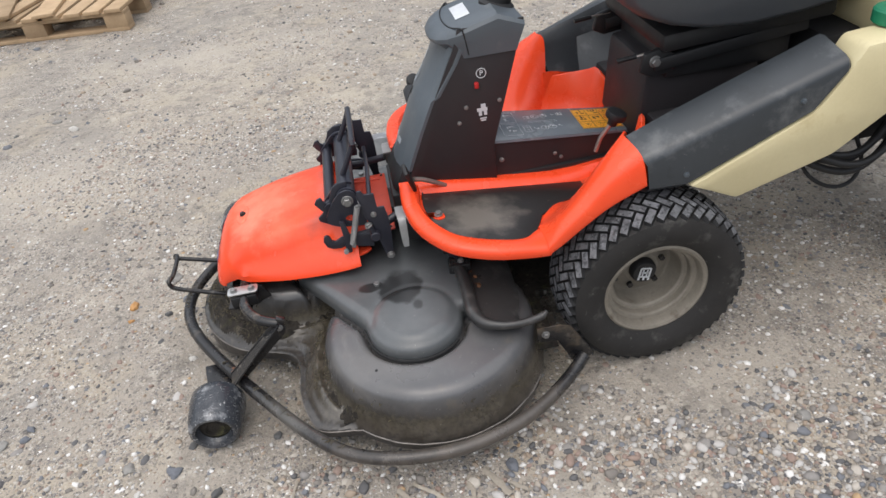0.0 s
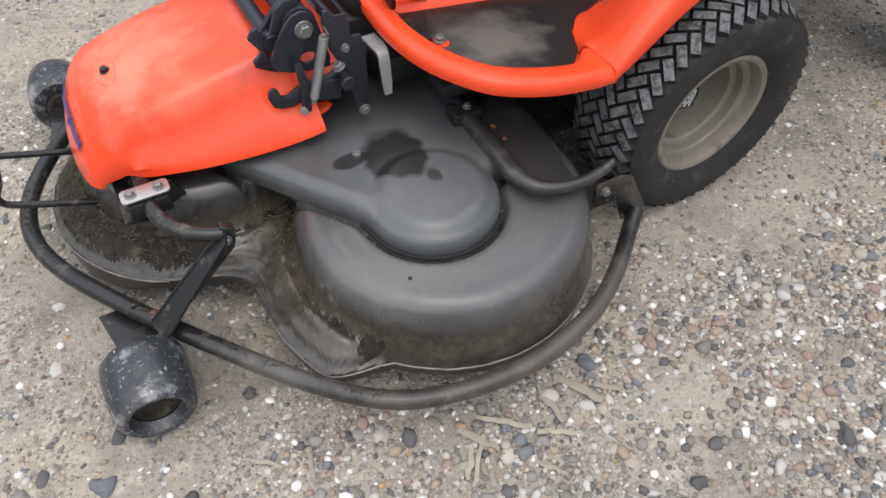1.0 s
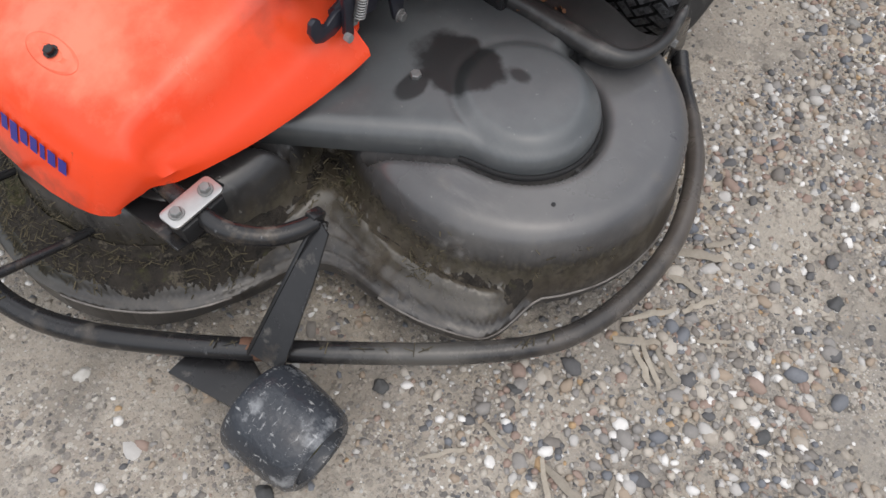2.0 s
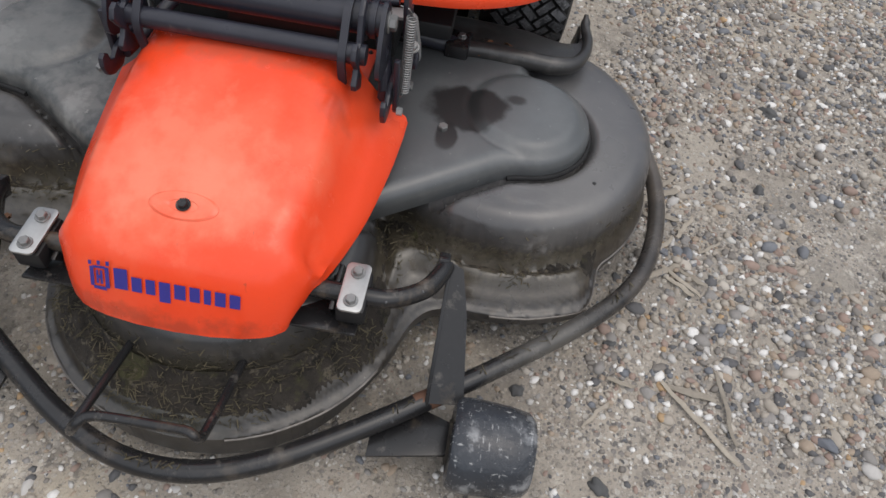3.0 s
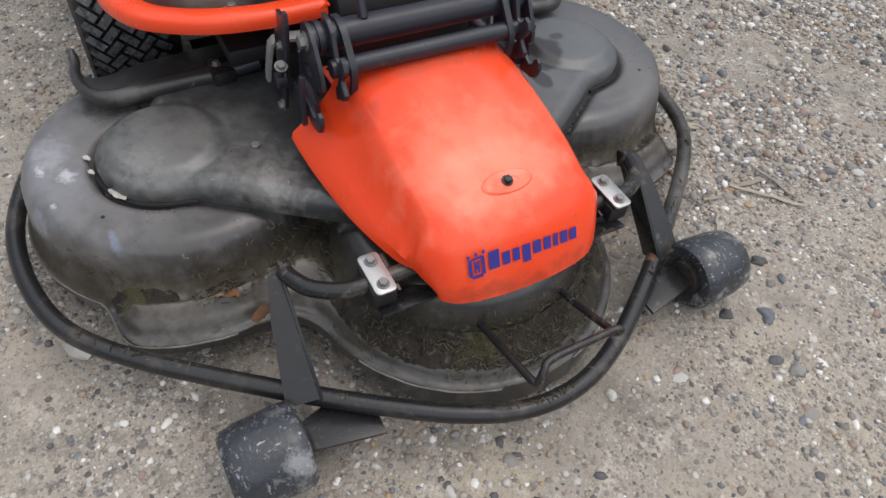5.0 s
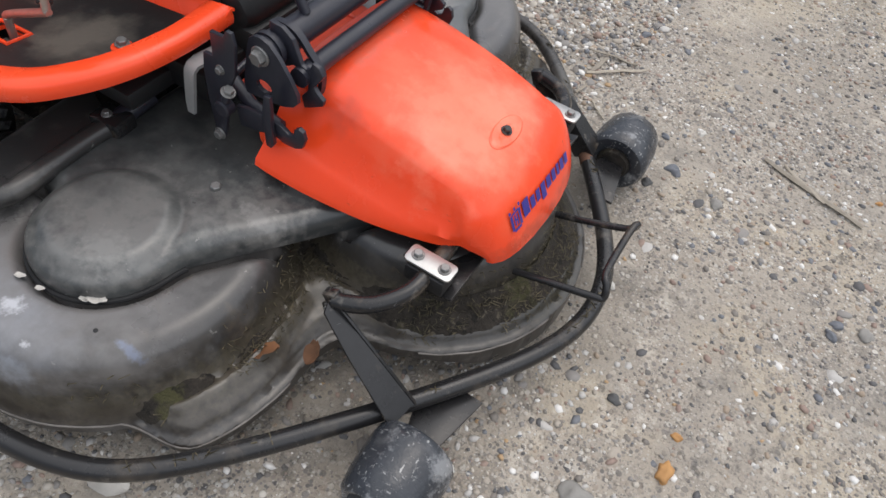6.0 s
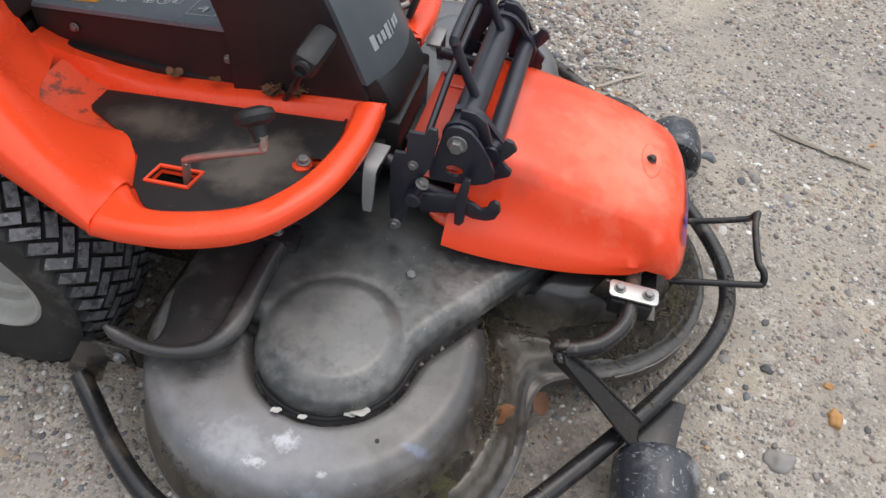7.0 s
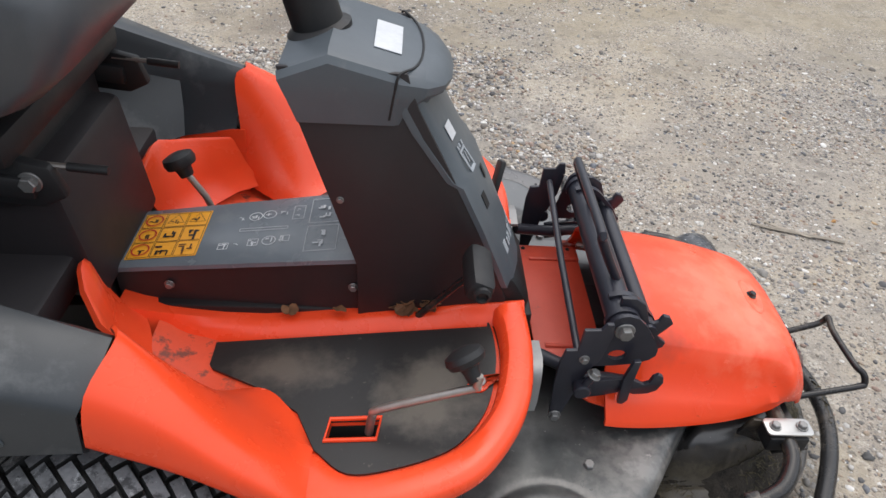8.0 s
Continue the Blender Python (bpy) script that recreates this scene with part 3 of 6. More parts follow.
def flange_distance(x, y):
    dx, dy = x - LOBE_X, abs(y) - LOBE_Y
    ang = math.degrees(math.atan2(dy, -dx))      # 0 points to the front, positive outwards
    r = 0.258 + 0.062 * (1 - smoothstep(27, 45, ang)) * smoothstep(-75, -40, ang)
    a = math.hypot(dx, dy) - r
    c = math.hypot(x + 0.69, y) - 0.268
    b = max(-0.60 - x, x + 0.16, abs(y) - 0.40)
    return bulge(bulge(a, c, 0.09), b, 0.03)


def ridge(x, y, w, f):
    """Broad rounded swelling along the rim of the flange, left open behind the handle."""
    band = smoothstep(-0.088, -0.062, f) * (1 - smoothstep(-0.050, -0.026, f))
    return band * smoothstep(0.010, 0.035, w) * smoothstep(0.045, 0.085, abs(y))


def deck_height(x, y):
    w, f = wall_distance(x, y), flange_distance(x, y)
    top = 0.206
    if w < -0.034:
        z = top
    elif w < 0.004:
        q = (w + 0.034) / 0.038
        z = top - 0.034 * (1 - math.sqrt(max(0.0, 1 - q * q * 0.94))) / (1 - math.sqrt(0.06))
    else:
        z = 0.172 - 0.072 * smoothstep(-0.006, 0.026, w)
        z = max(z, 0.103)
    b = cover_distance(x, y)
    if -0.01 < b < 0.04 and w < 0:
        z -= 0.026 * math.exp(-((b - 0.004) / 0.007) ** 2)
    if w > 0.0:
        z += 0.020 * ridge(x, y, w, f) * (1 + 0.5 * noise.noise(Vector((x * 9, y * 9, 7.0))))
        z += 0.0022 * noise.noise(Vector((x * 26, y * 26, 2.0))) + 0.0012 * noise.noise(Vector((x * 80, y * 80, 6.0)))
        z += 0.005 * math.exp(-((f + 0.005) / 0.005) ** 2) - 0.022 * smoothstep(-0.026, -0.006, f)
    return z


def height_sheet(dist, height, x0, x1, y0, y1, step, skirt, deeper=lambda x: 0.0):
    """A sheet over the region where dist < 0, its rim drawn onto the outline and turned down."""
    bm = bmesh.new()
    nx, ny = int((x1 - x0) / step) + 1, int((y1 - y0) / step) + 1
    grid = {}
    dd = {(i, j): dist(x0 + i * step, y0 + j * step) for i in range(nx) for j in range(ny)}
    for (i, j), d in dd.items():
        if d > step * 1.5:
            continue
        x, y = x0 + i * step, y0 + j * step
        if d > 0:
            e = 0.001
            gx, gy = (dist(x + e, y) - d) / e, (dist(x, y + e) - d) / e
            g = max(gx * gx + gy * gy, 0.2)
            x, y = x - gx * d / g, y - gy * d / g
        grid[i, j] = bm.verts.new((x, y, height(x, y)))
    for i in range(nx - 1):
        for j in range(ny - 1):
            keys = ((i, j), (i + 1, j), (i + 1, j + 1), (i, j + 1))
            if all(k in grid for k in keys) and min(dd[k] for k in keys) < 0 and sum(dd[k] < 0 for k in keys) >= 1:
                bm.faces.new([grid[k] for k in keys])
    loose = [v for v in bm.verts if not v.link_faces]
    bmesh.ops.delete(bm, geom=loose, context="VERTS")
    if skirt:
        rim = [e for e in bm.edges if len(e.link_faces) == 1]
        made = bmesh.ops.extrude_edge_only(bm, edges=rim)
        for v in made["geom"]:
            if isinstance(v, bmesh.types.BMVert):
                v.co.z -= skirt + deeper(v.co.x)
    return bm


def cover_distance(x, y):
    a = math.hypot(x - DOME_X, abs(y) - DOME_Y) - 0.107
    front = -0.506 - (0.39 - abs(y)) * 0.69
    s = max((front - x) * 0.82, x + 0.262 + 0.10 * max(0, abs(y) - 0.27), abs(y) - 0.390, -0.67 - x)
    return bulge(a, s, 0.016)


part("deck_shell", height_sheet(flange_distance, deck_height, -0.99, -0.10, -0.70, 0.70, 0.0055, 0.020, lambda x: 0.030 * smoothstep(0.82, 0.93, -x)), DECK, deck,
     "matt grey-black deck shell with dust, scratches and a painted sheen", sharp=50)


def rim_point(cx, cy, dx, dy):
    """Where a ray from inside the deck meets the rim of the flange."""
    lo, hi = 0.15, 0.45
    for _ in range(24):
        m = (lo + hi) / 2
        lo, hi = (m, hi) if flange_distance(cx + dx * m, cy + dy * m) < 0 else (lo, m)
    x, y = cx + dx * lo, cy + dy * lo
    return (x, y, deck_height(x, y) - 0.003)


for s in (-1, 1):
    lip = [rim_point(LOBE_X, LOBE_Y * s, -math.cos(a), s * math.sin(a)) for a in np.radians(np.linspace(2, 150, 70))]
    part("flange_lip", tube(lip, 0.0022, 6), BARE_EDGE, deck, "bare worn sheet edge")
    lip = [rim_point(-0.69, 0, -math.cos(a), s * math.sin(a)) for a in np.radians(np.linspace(14, 62, 24))]
    part("flange_lip", tube(lip, 0.0022, 6), BARE_EDGE, deck, "bare worn sheet edge")


def cover_height(x, y):
    b = cover_distance(x, y)
    z = 0.238 - 0.026 * (1 - math.sqrt(max(0.0, 1 - min(1, max(0, (b + 0.026) / 0.0262)) ** 2)))
    d = math.hypot(x - DOME_X, abs(y) - DOME_Y)
    return z + 0.008 * (1 - smoothstep(0.072, 0.094, d)) - 0.002 * math.exp(-((d - 0.095) / 0.005) ** 2) - 0.0025 * smoothstep(0.12, 0.25, d)


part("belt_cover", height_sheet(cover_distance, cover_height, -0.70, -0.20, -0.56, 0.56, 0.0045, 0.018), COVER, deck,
     "smooth grey-black belt cover with damp dark patches and a painted sheen", sharp=50)


def dirt_height(x, y):
    w, f = wall_distance(x, y), flange_distance(x, y)
    n = noise.noise(Vector((x * 14, y * 14, 1.0))) + 0.6 * noise.noise(Vector((x * 40, y * 40, 4.0))) + 0.3 * noise.noise(Vector((x * 110, y * 110, 4.0)))
    foot = math.exp(-((w - 0.026) / 0.018) ** 2)
    valley = smoothstep(0.66, 0.80, -x) * (1 - smoothstep(0.26, 0.32, abs(y)))
    return deck_height(x, y) - 0.0115 + 0.017 * foot + 0.0055 * n * (0.35 + foot) + 0.0095 * valley - 0.011 * ridge(x, y, w, f)


def dirt_distance(x, y):
    return max(flange_distance(x, y) + 0.012, 0.010 - wall_distance(x, y))


part("caked_dirt", height_sheet(dirt_distance, dirt_height, -0.98, -0.10, -0.70, 0.70, 0.007, 0), DIRT, deck, "brown caked dirt and old clippings", sharp=60)


# black strip painting the gap's shade round each belt cover, with old leaf bits
def cover_edge(s, a, lift):
    """Where a ray from the middle of a dome leaves the cover."""
    lo, hi = 0.05, 0.40
    for _ in range(24):
        m = (lo + hi) / 2
        lo, hi = (m, hi) if cover_distance(DOME_X - math.cos(a) * m, DOME_Y + math.sin(a) * m) < 0.002 else (lo, m)
    return (DOME_X - math.cos(a) * lo, s * (DOME_Y + math.sin(a) * lo), lift)


for s in (-1, 1):
    part("cover_gap_shade", tube([cover_edge(s, a, 0.2005) for a in np.radians(np.linspace(-8, 140, 80))], 0.0042, 8), GROOVE, deck, "black strip for the shade in the gap round the cover")

# dark sheet behind the deck standing in for shade, narrowed between the wheels
part("rear_shade_sheet", prism([(-0.20, -0.46), (-0.095, -0.46), (-0.095, -0.26), (0.04, -0.26), (0.04, 0.26), (-0.095, 0.26), (-0.095, 0.46), (-0.20, 0.46)], Matrix.Translation((0, 0, 0.118)), 0.004, 0.001), DIRT, deck, "dark sheet added behind the deck for shade")

# screws and pin holes on the covers
for s in (-1, 1):
    bolt("cover_screw", deck, (-0.476, 0.265 * s, 0.2355), r=0.0078, mat=STEEL_BOLT)
    part("plug", lathe([(0, 0), (0.003, 0), (0.003, 0.0015), (0, 0.002)], Matrix.Translation((-0.422, 0.431 * s, 0.2440)), 10), BLACK, deck)
    part("plug", lathe([(0, 0), (0.003, 0), (0.003, 0.0015), (0, 0.002)], Matrix.Translation((-0.505, 0.508 * s, 0.2055)), 10), BLACK, deck)

# guard rail round the deck
HALF = [(-0.045, -0.487, 0.100), (-0.085, -0.520, 0.086), (-0.155, -0.575, 0.083), (-0.235, -0.620, 0.083), (-0.345, -0.650, 0.083), (-0.45, -0.650, 0.083), (-0.548, -0.627, 0.083),
        (-0.62, -0.585, 0.083), (-0.697, -0.507, 0.083), (-0.784, -0.398, 0.083), (-0.846, -0.315, 0.083), (-0.908, -0.226, 0.083), (-0.958, -0.145, 0.083), (-0.99, -0.07, 0.083)]
rail_path = HALF + [(-1.0, 0.0, 0.083)] + mirror(HALF[::-1])
part("guard_rail", tube(rail_path, 0.0147, 14, steps=6), RAIL, deck, "bent black tubular guard rail with rubbed-off paint")

for s in (-1, 1):
    # rear rail bracket with its bolt
    part("rail_bracket", side([(-0.150, 0.165), (-0.150, 0.205), (-0.100, 0.205), (-0.075, 0.195), (-0.020, 0.100), (-0.045, 0.080), (-0.070, 0.085), (-0.105, 0.160)], 0.481 * s, 0.005),
         STEEL_BLACK, deck)
    bolt("bracket_bolt", deck, (-0.132, 0.484 * s, 0.186), (0, s, 0), 0.007)
    # rear lift arm: a broad pressed plate with a rolled tube edge
    arm = [(-0.278, 0.262 * s, 0.244), (-0.275, 0.31 * s, 0.243), (-0.276, 0.37 * s, 0.241), (-0.276, 0.425 * s, 0.238), (-0.262, 0.460 * s, 0.236), (-0.228, 0.480 * s, 0.236), (-0.188, 0.486 * s, 0.236),
           (-0.150, 0.481 * s, 0.236), (-0.134, 0.480 * s, 0.242), (-0.126, 0.479 * s, 0.250)]
    arm_r = [0.0160 - 0.0070 * smoothstep(0.32, 0.62, i / 54) - 0.0050 * smoothstep(0.84, 1.0, i / 54) for i in range(55)]
    part("lift_arm", tube(curve(arm, 6), arm_r, 12), ARM, deck, "curved dusty black lift arm tube")
    part("arm_coupling", tube([(-0.277, 0.268 * s, 0.245), (-0.280, 0.235 * s, 0.250), (-0.284, 0.195 * s, 0.258)], 0.0150, 12), LINK, deck)
    path = curve(arm[:7], 5)
    rows = []
    for i, p in enumerate(path):
        t = i / (len(path) - 1)
        wide = 0.115 * (1 - 0.75 * smoothstep(0.45, 1.0, t))
        rows.append([p + Vector((0.004, 0, -0.002)), p + Vector((wide * 0.35, -0.12 * wide * s, -0.003)), p + Vector((wide * 0.8, -0.3 * wide * s, -0.006)), p + Vector((wide, -0.4 * wide * s, -0.018))])
    part("arm_plate", thicken(loft(rows), 0.004), ARM, deck, "broad pressed arm plate, dusty black")
    part("arm_clamp", box((0.052, 0.040, 0.036), pose(-0.276, 0.262 * s, 0.243, 0, 0, 5 * s), 0.005), STEEL_BLACK, deck)
    bolt("clamp_bolt", deck, (-0.272, 0.266 * s, 0.2605), r=0.006)
    # front carrier tube, clamp and its two bolts
    part("carrier_tube", tube([(-0.795, 0.06 * s, 0.232), (-0.795, 0.14 * s, 0.232), (-0.795, 0.205 * s, 0.232), (-0.79, 0.245 * s, 0.228), (-0.765, 0.282 * s, 0.222), (-0.735, 0.300 * s, 0.218), (-0.715, 0.306 * s, 0.215)], 0.0125, 14, steps=5),
         STEEL_BLACK, deck)
    part("clamp_block", box((0.062, 0.036, 0.03), pose(-0.795, 0.2 * s, 0.226), 0.004), BLACK, deck)
    part("carrier_bracket", side([(-0.818, 0.225), (-0.755, 0.235), (-0.735, 0.19), (-0.79, 0.178)], 0.175 * s, 0.006), STEEL_BLACK, deck)
    corner = [(a, b, t) for a, b, t in ((0.029, 0.0085, 0), (-0.029, 0.0085, 90), (-0.029, -0.0085, 180), (0.029, -0.0085, 270))]
    outline = [(a + 0.007 * math.cos(radians(t + u)), b + 0.007 * math.sin(radians(t + u))) for a, b, t in corner for u in (0, 30, 60, 90)]
    part("clamp_plate", prism(outline, Matrix.Translation((-0.795, 0.2 * s, 0.2475)), 0.004, 0.0008), ZINC, deck, "bright zinc clamp plate")
    for x in (-0.816, -0.774):
        bolt("clamp_bolt", deck, (x, 0.2 * s, 0.2495), r=0.0068, mat=STEEL_BOLT)
    # strut down to the rail
    strut = bmesh.new()
    add_prism(strut, [(-0.712, 0.222), (-0.70, 0.205), (-0.705, 0.188), (-0.825, 0.074), (-0.862, 0.092), (-0.728, 0.222)], Matrix.Translation((0, 0.312 * s, 0)) @ XZ, 0.005, 0.001)
    part("strut", strut, STEEL_BLACK, deck, "flat tapering steel strut with a rusty foot")
    flap = loft([[(-0.712, 0.312 * s, 0.222), (-0.718, 0.33 * s, 0.218)], [(-0.76, 0.312 * s, 0.188), (-0.765, 0.345 * s, 0.18)], [(-0.858, 0.312 * s, 0.094), (-0.852, 0.362 * s, 0.094)]])
    part("strut_flange", thicken(flap, 0.004), STEEL_BLACK, deck)
    bolt("strut_bolt", deck, (-0.714, 0.314 * s, 0.208), (0, s, 0), 0.0065)
    part("strut_ear", box((0.022, 0.016, 0.03), pose(-0.713, 0.303 * s, 0.213, 0, 25, 0), 0.003), STEEL_BLACK, deck)
    # roller with its carrying plate
    prof = [(0.034, 0.004), (0.044, -0.001), (0.057, 0.001), (0.062, 0.008), (0.0635, 0.025), (0.061, 0.075), (0.056, 0.102), (0.048, 0.110), (0.041, 0.108), (0.038, 0.098), (0.033, 0.092)]
    rm = pose(-0.893, 0.352 * s, 0.0635, -90 * s, 0, 0)
    roller = part("roller", lathe(prof, rm, 40), ROLLER, deck, "scuffed black rubber support roller")
    part("hub", lathe([(0, -0.004), (0.03, -0.004), (0.034, 0.004), (0.033, 0.09), (0.022, 0.096), (0.018, 0.09), (0, 0.09)], rm, 24), DIRT, deck)
    part("roller_arm", prism([(-0.858, 0.315 * s), (-0.905, 0.245 * s), (-0.935, 0.245 * s), (-0.912, 0.366 * s), (-0.874, 0.366 * s)], Matrix.Translation((0, 0, 0.068)), 0.006, 0.001),
         STEEL_BLACK, deck, "triangular steel roller arm")

part("rusty_weld", tube([(-0.832, -0.334, 0.083), (-0.846, -0.315, 0.083), (-0.858, -0.297, 0.083)], 0.0148, 14), RUST, deck, "rusty weld on the rail")

part("carrier_plate", box((0.055, 0.42, 0.005), pose(-0.812, 0, 0.200, 0, 14, 0), 0.0015), STEEL_BLACK, deck, "flat black carrier plate under the hood")

# front service handle
handle = [(-0.865, 0.070, 0.150), (-0.93, 0.070, 0.170), (-0.998, 0.070, 0.191), (-1.010, 0.067, 0.196), (-1.006, 0.058, 0.211), (-0.996, 0.040, 0.216), (-0.995, -0.035, 0.217), (-0.997, -0.062, 0.222),
          (-1.000, -0.072, 0.219), (-0.996, -0.074, 0.206), (-0.982, -0.074, 0.196), (-0.93, -0.074, 0.174), (-0.865, -0.074, 0.150)]
part("service_handle", tube(handle, 0.0058, 10, steps=5), STEEL_BLACK, deck, "bent black wire service handle")

# ---- front hood ----
hood = group("front_hood", mower)
tagged(hood, label="faded orange plastic front hood with side flares and a painted sheen")


def hood_row(x, top, ys, zs, yf, zf, ye, ze, crown):
    """Half a section from the middle to the flared edge, then mirrored."""
    yf, zf = yf + 0.12 * (ye - yf), zf + 0.40 * (ye - yf)
    half = [(0.0, top), (ys * 0.45, top - crown * 0.2), (ys * 0.8, top - crown * 0.6), (ys * 0.95, top - crown), (ys + 0.006, zs), (ys + (yf - ys) * 0.45, zs + (zf - zs) * 0.45),
            (yf - 0.003, zf + 0.008), (yf + 0.007, zf - 0.003), (ye - 0.003, ze + 0.005), (ye, ze - 0.006)]
    return [(x, -y, z) for y, z in half[:0:-1]] + [(x, y, z) for y, z in half]


def nose_row(xc, zc, xe, ye, ze, p):
    """A row that bends from the side edges to the middle of the nose."""
    out = []
    for k in (-1, -0.99997, -0.9999, -0.9983, -0.9775, -0.88, -0.78, -0.62, -0.34, 0, 0.34, 0.62, 0.78, 0.88, 0.9775, 0.9983, 0.9999, 0.99997, 1):
        f = (1 - abs(k) ** p) ** (1 / p)
        out.append((xe + (xc - xe) * f, k * ye, ze + (zc - ze) * f))
    return out


HOOD = [
    hood_row(-0.505, 0.384, 0.130, 0.362, 0.162, 0.285, 0.214, 0.268, 0.010),
    hood_row(-0.54, 0.382, 0.131, 0.360, 0.164, 0.280, 0.212, 0.262, 0.010),
    hood_row(-0.60, 0.375, 0.132, 0.353, 0.166, 0.274, 0.206, 0.256, 0.010),
    hood_row(-0.68, 0.361, 0.131, 0.339, 0.165, 0.266, 0.194, 0.252, 0.010),
    hood_row(-0.74, 0.347, 0.129, 0.326, 0.161, 0.260, 0.179, 0.250, 0.010),
    hood_row(-0.785, 0.334, 0.126, 0.313, 0.153, 0.256, 0.163, 0.248, 0.010),
    nose_row(-0.815, 0.321, -0.808, 0.152, 0.247, 3.5),
    nose_row(-0.840, 0.302, -0.822, 0.145, 0.240, 3.0),
    nose_row(-0.858, 0.275, -0.833, 0.139, 0.234, 2.7),
    nose_row(-0.870, 0.250, -0.841, 0.135, 0.229, 2.4),
    nose_row(-0.878, 0.226, -0.846, 0.132, 0.224, 2.25),
    nose_row(-0.881, 0.216, -0.847, 0.131, 0.219, 2.2),
]
columns = [curve([r[k] for r in HOOD], 4) for k in range(len(HOOD[0]))]
hood_rows = [[c[i] for c in columns] for i in range(len(columns[0]))]
for row in hood_rows:
    for p in row:
        # raised panel on the top, fading out before the nose
        wide = 0.112 - 0.10 * max(0, -0.62 - p.x)
        p.z += 0.0065 * (1 - smoothstep(wide - 0.018, wide, abs(p.y))) * (1 - smoothstep(0.715, 0.755, -p.x)) * smoothstep(0.5, 0.56, -p.x)
bm = thicken(loft(hood_rows), 0.005)
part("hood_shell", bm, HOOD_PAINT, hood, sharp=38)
for s in (-1, 1):
    part("hood_tab", prism([(-0.53, 0.150 * s), (-0.478, 0.158 * s), (-0.474, 0.168 * s), (-0.485, 0.178 * s), (-0.53, 0.196 * s)], Matrix.Translation((0, 0, 0.273)), 0.005, 0.0012), ORANGE, hood)
part("bolt_recess", lathe([(0.010, -0.001), (0.013, 0.002), (0.027, 0.0032), (0.030, 0.001), (0.030, -0.003)], pose(-0.783, 0, 0.3330, 0, -18, 0) @ Matrix.Diagonal((0.60, 1.35, 1, 1)), 40), HOOD_PAINT, hood)
bolt("hood_bolt", hood, (-0.783, 0, 0.3355), (-0.25, 0, 1), 0.0062, STEEL_BLACK)
# blue maker's mark on the nose: a shield shape and bars of the size of its letters
mark = bmesh.new()


def on_nose(u, v):
    """A place on the nose: u across, v up."""
    k = min(1, abs(u) / 0.141)
    zc, p = 0.276 + v * 1.1, 2.85
    f = (1 - k ** p) ** (1 / p)
    xc = -0.8575 + v * 0.52
    return Vector((-0.8335 + (xc + 0.8335) * f - 0.0022, -u, 0.2335 + (zc - 0.2335) * f))


def decal(bm, u0, u1, v0, v1, slant=0.0):
    n = 3
    a = [bm.verts.new(on_nose(u0 + (u1 - u0) * k / n, v0)) for k in range(n + 1)]
    b = [bm.verts.new(on_nose(u0 + slant + (u1 - u0) * k / n, v1)) for k in range(n + 1)]
    for k in range(n):
        bm.faces.new((a[k], a[k + 1], b[k + 1], b[k]))


for u0, u1, v0, v1 in ((-0.094, -0.089, -0.012, 0.012), (-0.075, -0.070, -0.012, 0.012), (-0.090, -0.074, -0.015, -0.011), (-0.090, -0.074, 0.010, 0.013), (-0.086, -0.083, -0.008, 0.008),
                       (-0.081, -0.078, -0.008, 0.008), (-0.084, -0.080, -0.002, 0.002), (-0.095, -0.091, 0.014, 0.019), (-0.084, -0.080, 0.014, 0.019), (-0.073, -0.069, 0.014, 0.019)):
    decal(mark, u0, u1, v0, v1)
u = -0.064
part("maker_shield", mark, BLUE, hood, "blue shield mark")
for width, v0, v1 in ((0.016, -0.012, 0.013), (0.012, -0.012, 0.006), (0.011, -0.012, 0.006), (0.013, -0.018, 0.006), (0.013, -0.012, 0.006), (0.012, -0.012, 0.006), (0.008, -0.012, 0.006), (0.012, -0.012, 0.006), (0.012, -0.012, 0.006)):
    bar = bmesh.new()
    decal(bar, u, u + width, v0 + 0.002, v1)
    part("letter_bar", bar, BLUE, hood)
    u += width + 0.0046

# rear cover plate behind the hood
rear = bmesh.new()
add_prism(rear, [(-0.515, -0.148), (-0.408, -0.150), (-0.408, 0.128), (-0.515, 0.126)], pose(0, 0, 0.306), 0.004, 0.0015)
for y in (-0.11, 0.10):
    add_tube(rear, [(-0.425, y, 0.3085), (-0.51, y, 0.3085)], 0.004, 8)
part("rear_plate", rear, ORANGE_PLATE, hood, "dull red-orange steel plate with pressed ribs")
for x in (-0.418, -0.50):
    for y in (-0.14, 0.117):
        bolt("plate_screw", hood, (x, y, 0.3075), r=0.003, mat=BLACK)

# ---- lift linkage between hood and console ----
linkage = group("lift_linkage", mower)
tagged(linkage, label="blue-black steel lift linkage with toothed plates")


def holed_side(outline, hole, y, t):
    """An upright plate across y with one hole through it."""
    bm = bmesh.new()
    loops = [[Vector((x, y - t / 2, z)) for x, z in loop] for loop in (outline, hole)]
    vs = [bm.verts.new(p) for loop in loops for p in loop]
    for tri in tessellate_polygon([[Vector((p.x, p.z, 0)) for p in loop] for loop in loops]):
        bm.faces.new([vs[k] for k in tri])
    made = bmesh.ops.extrude_face_region(bm, geom=list(bm.faces))
    for v in made["geom"]:
        if isinstance(v, bmesh.types.BMVert):
            v.co.y += t
    return bm


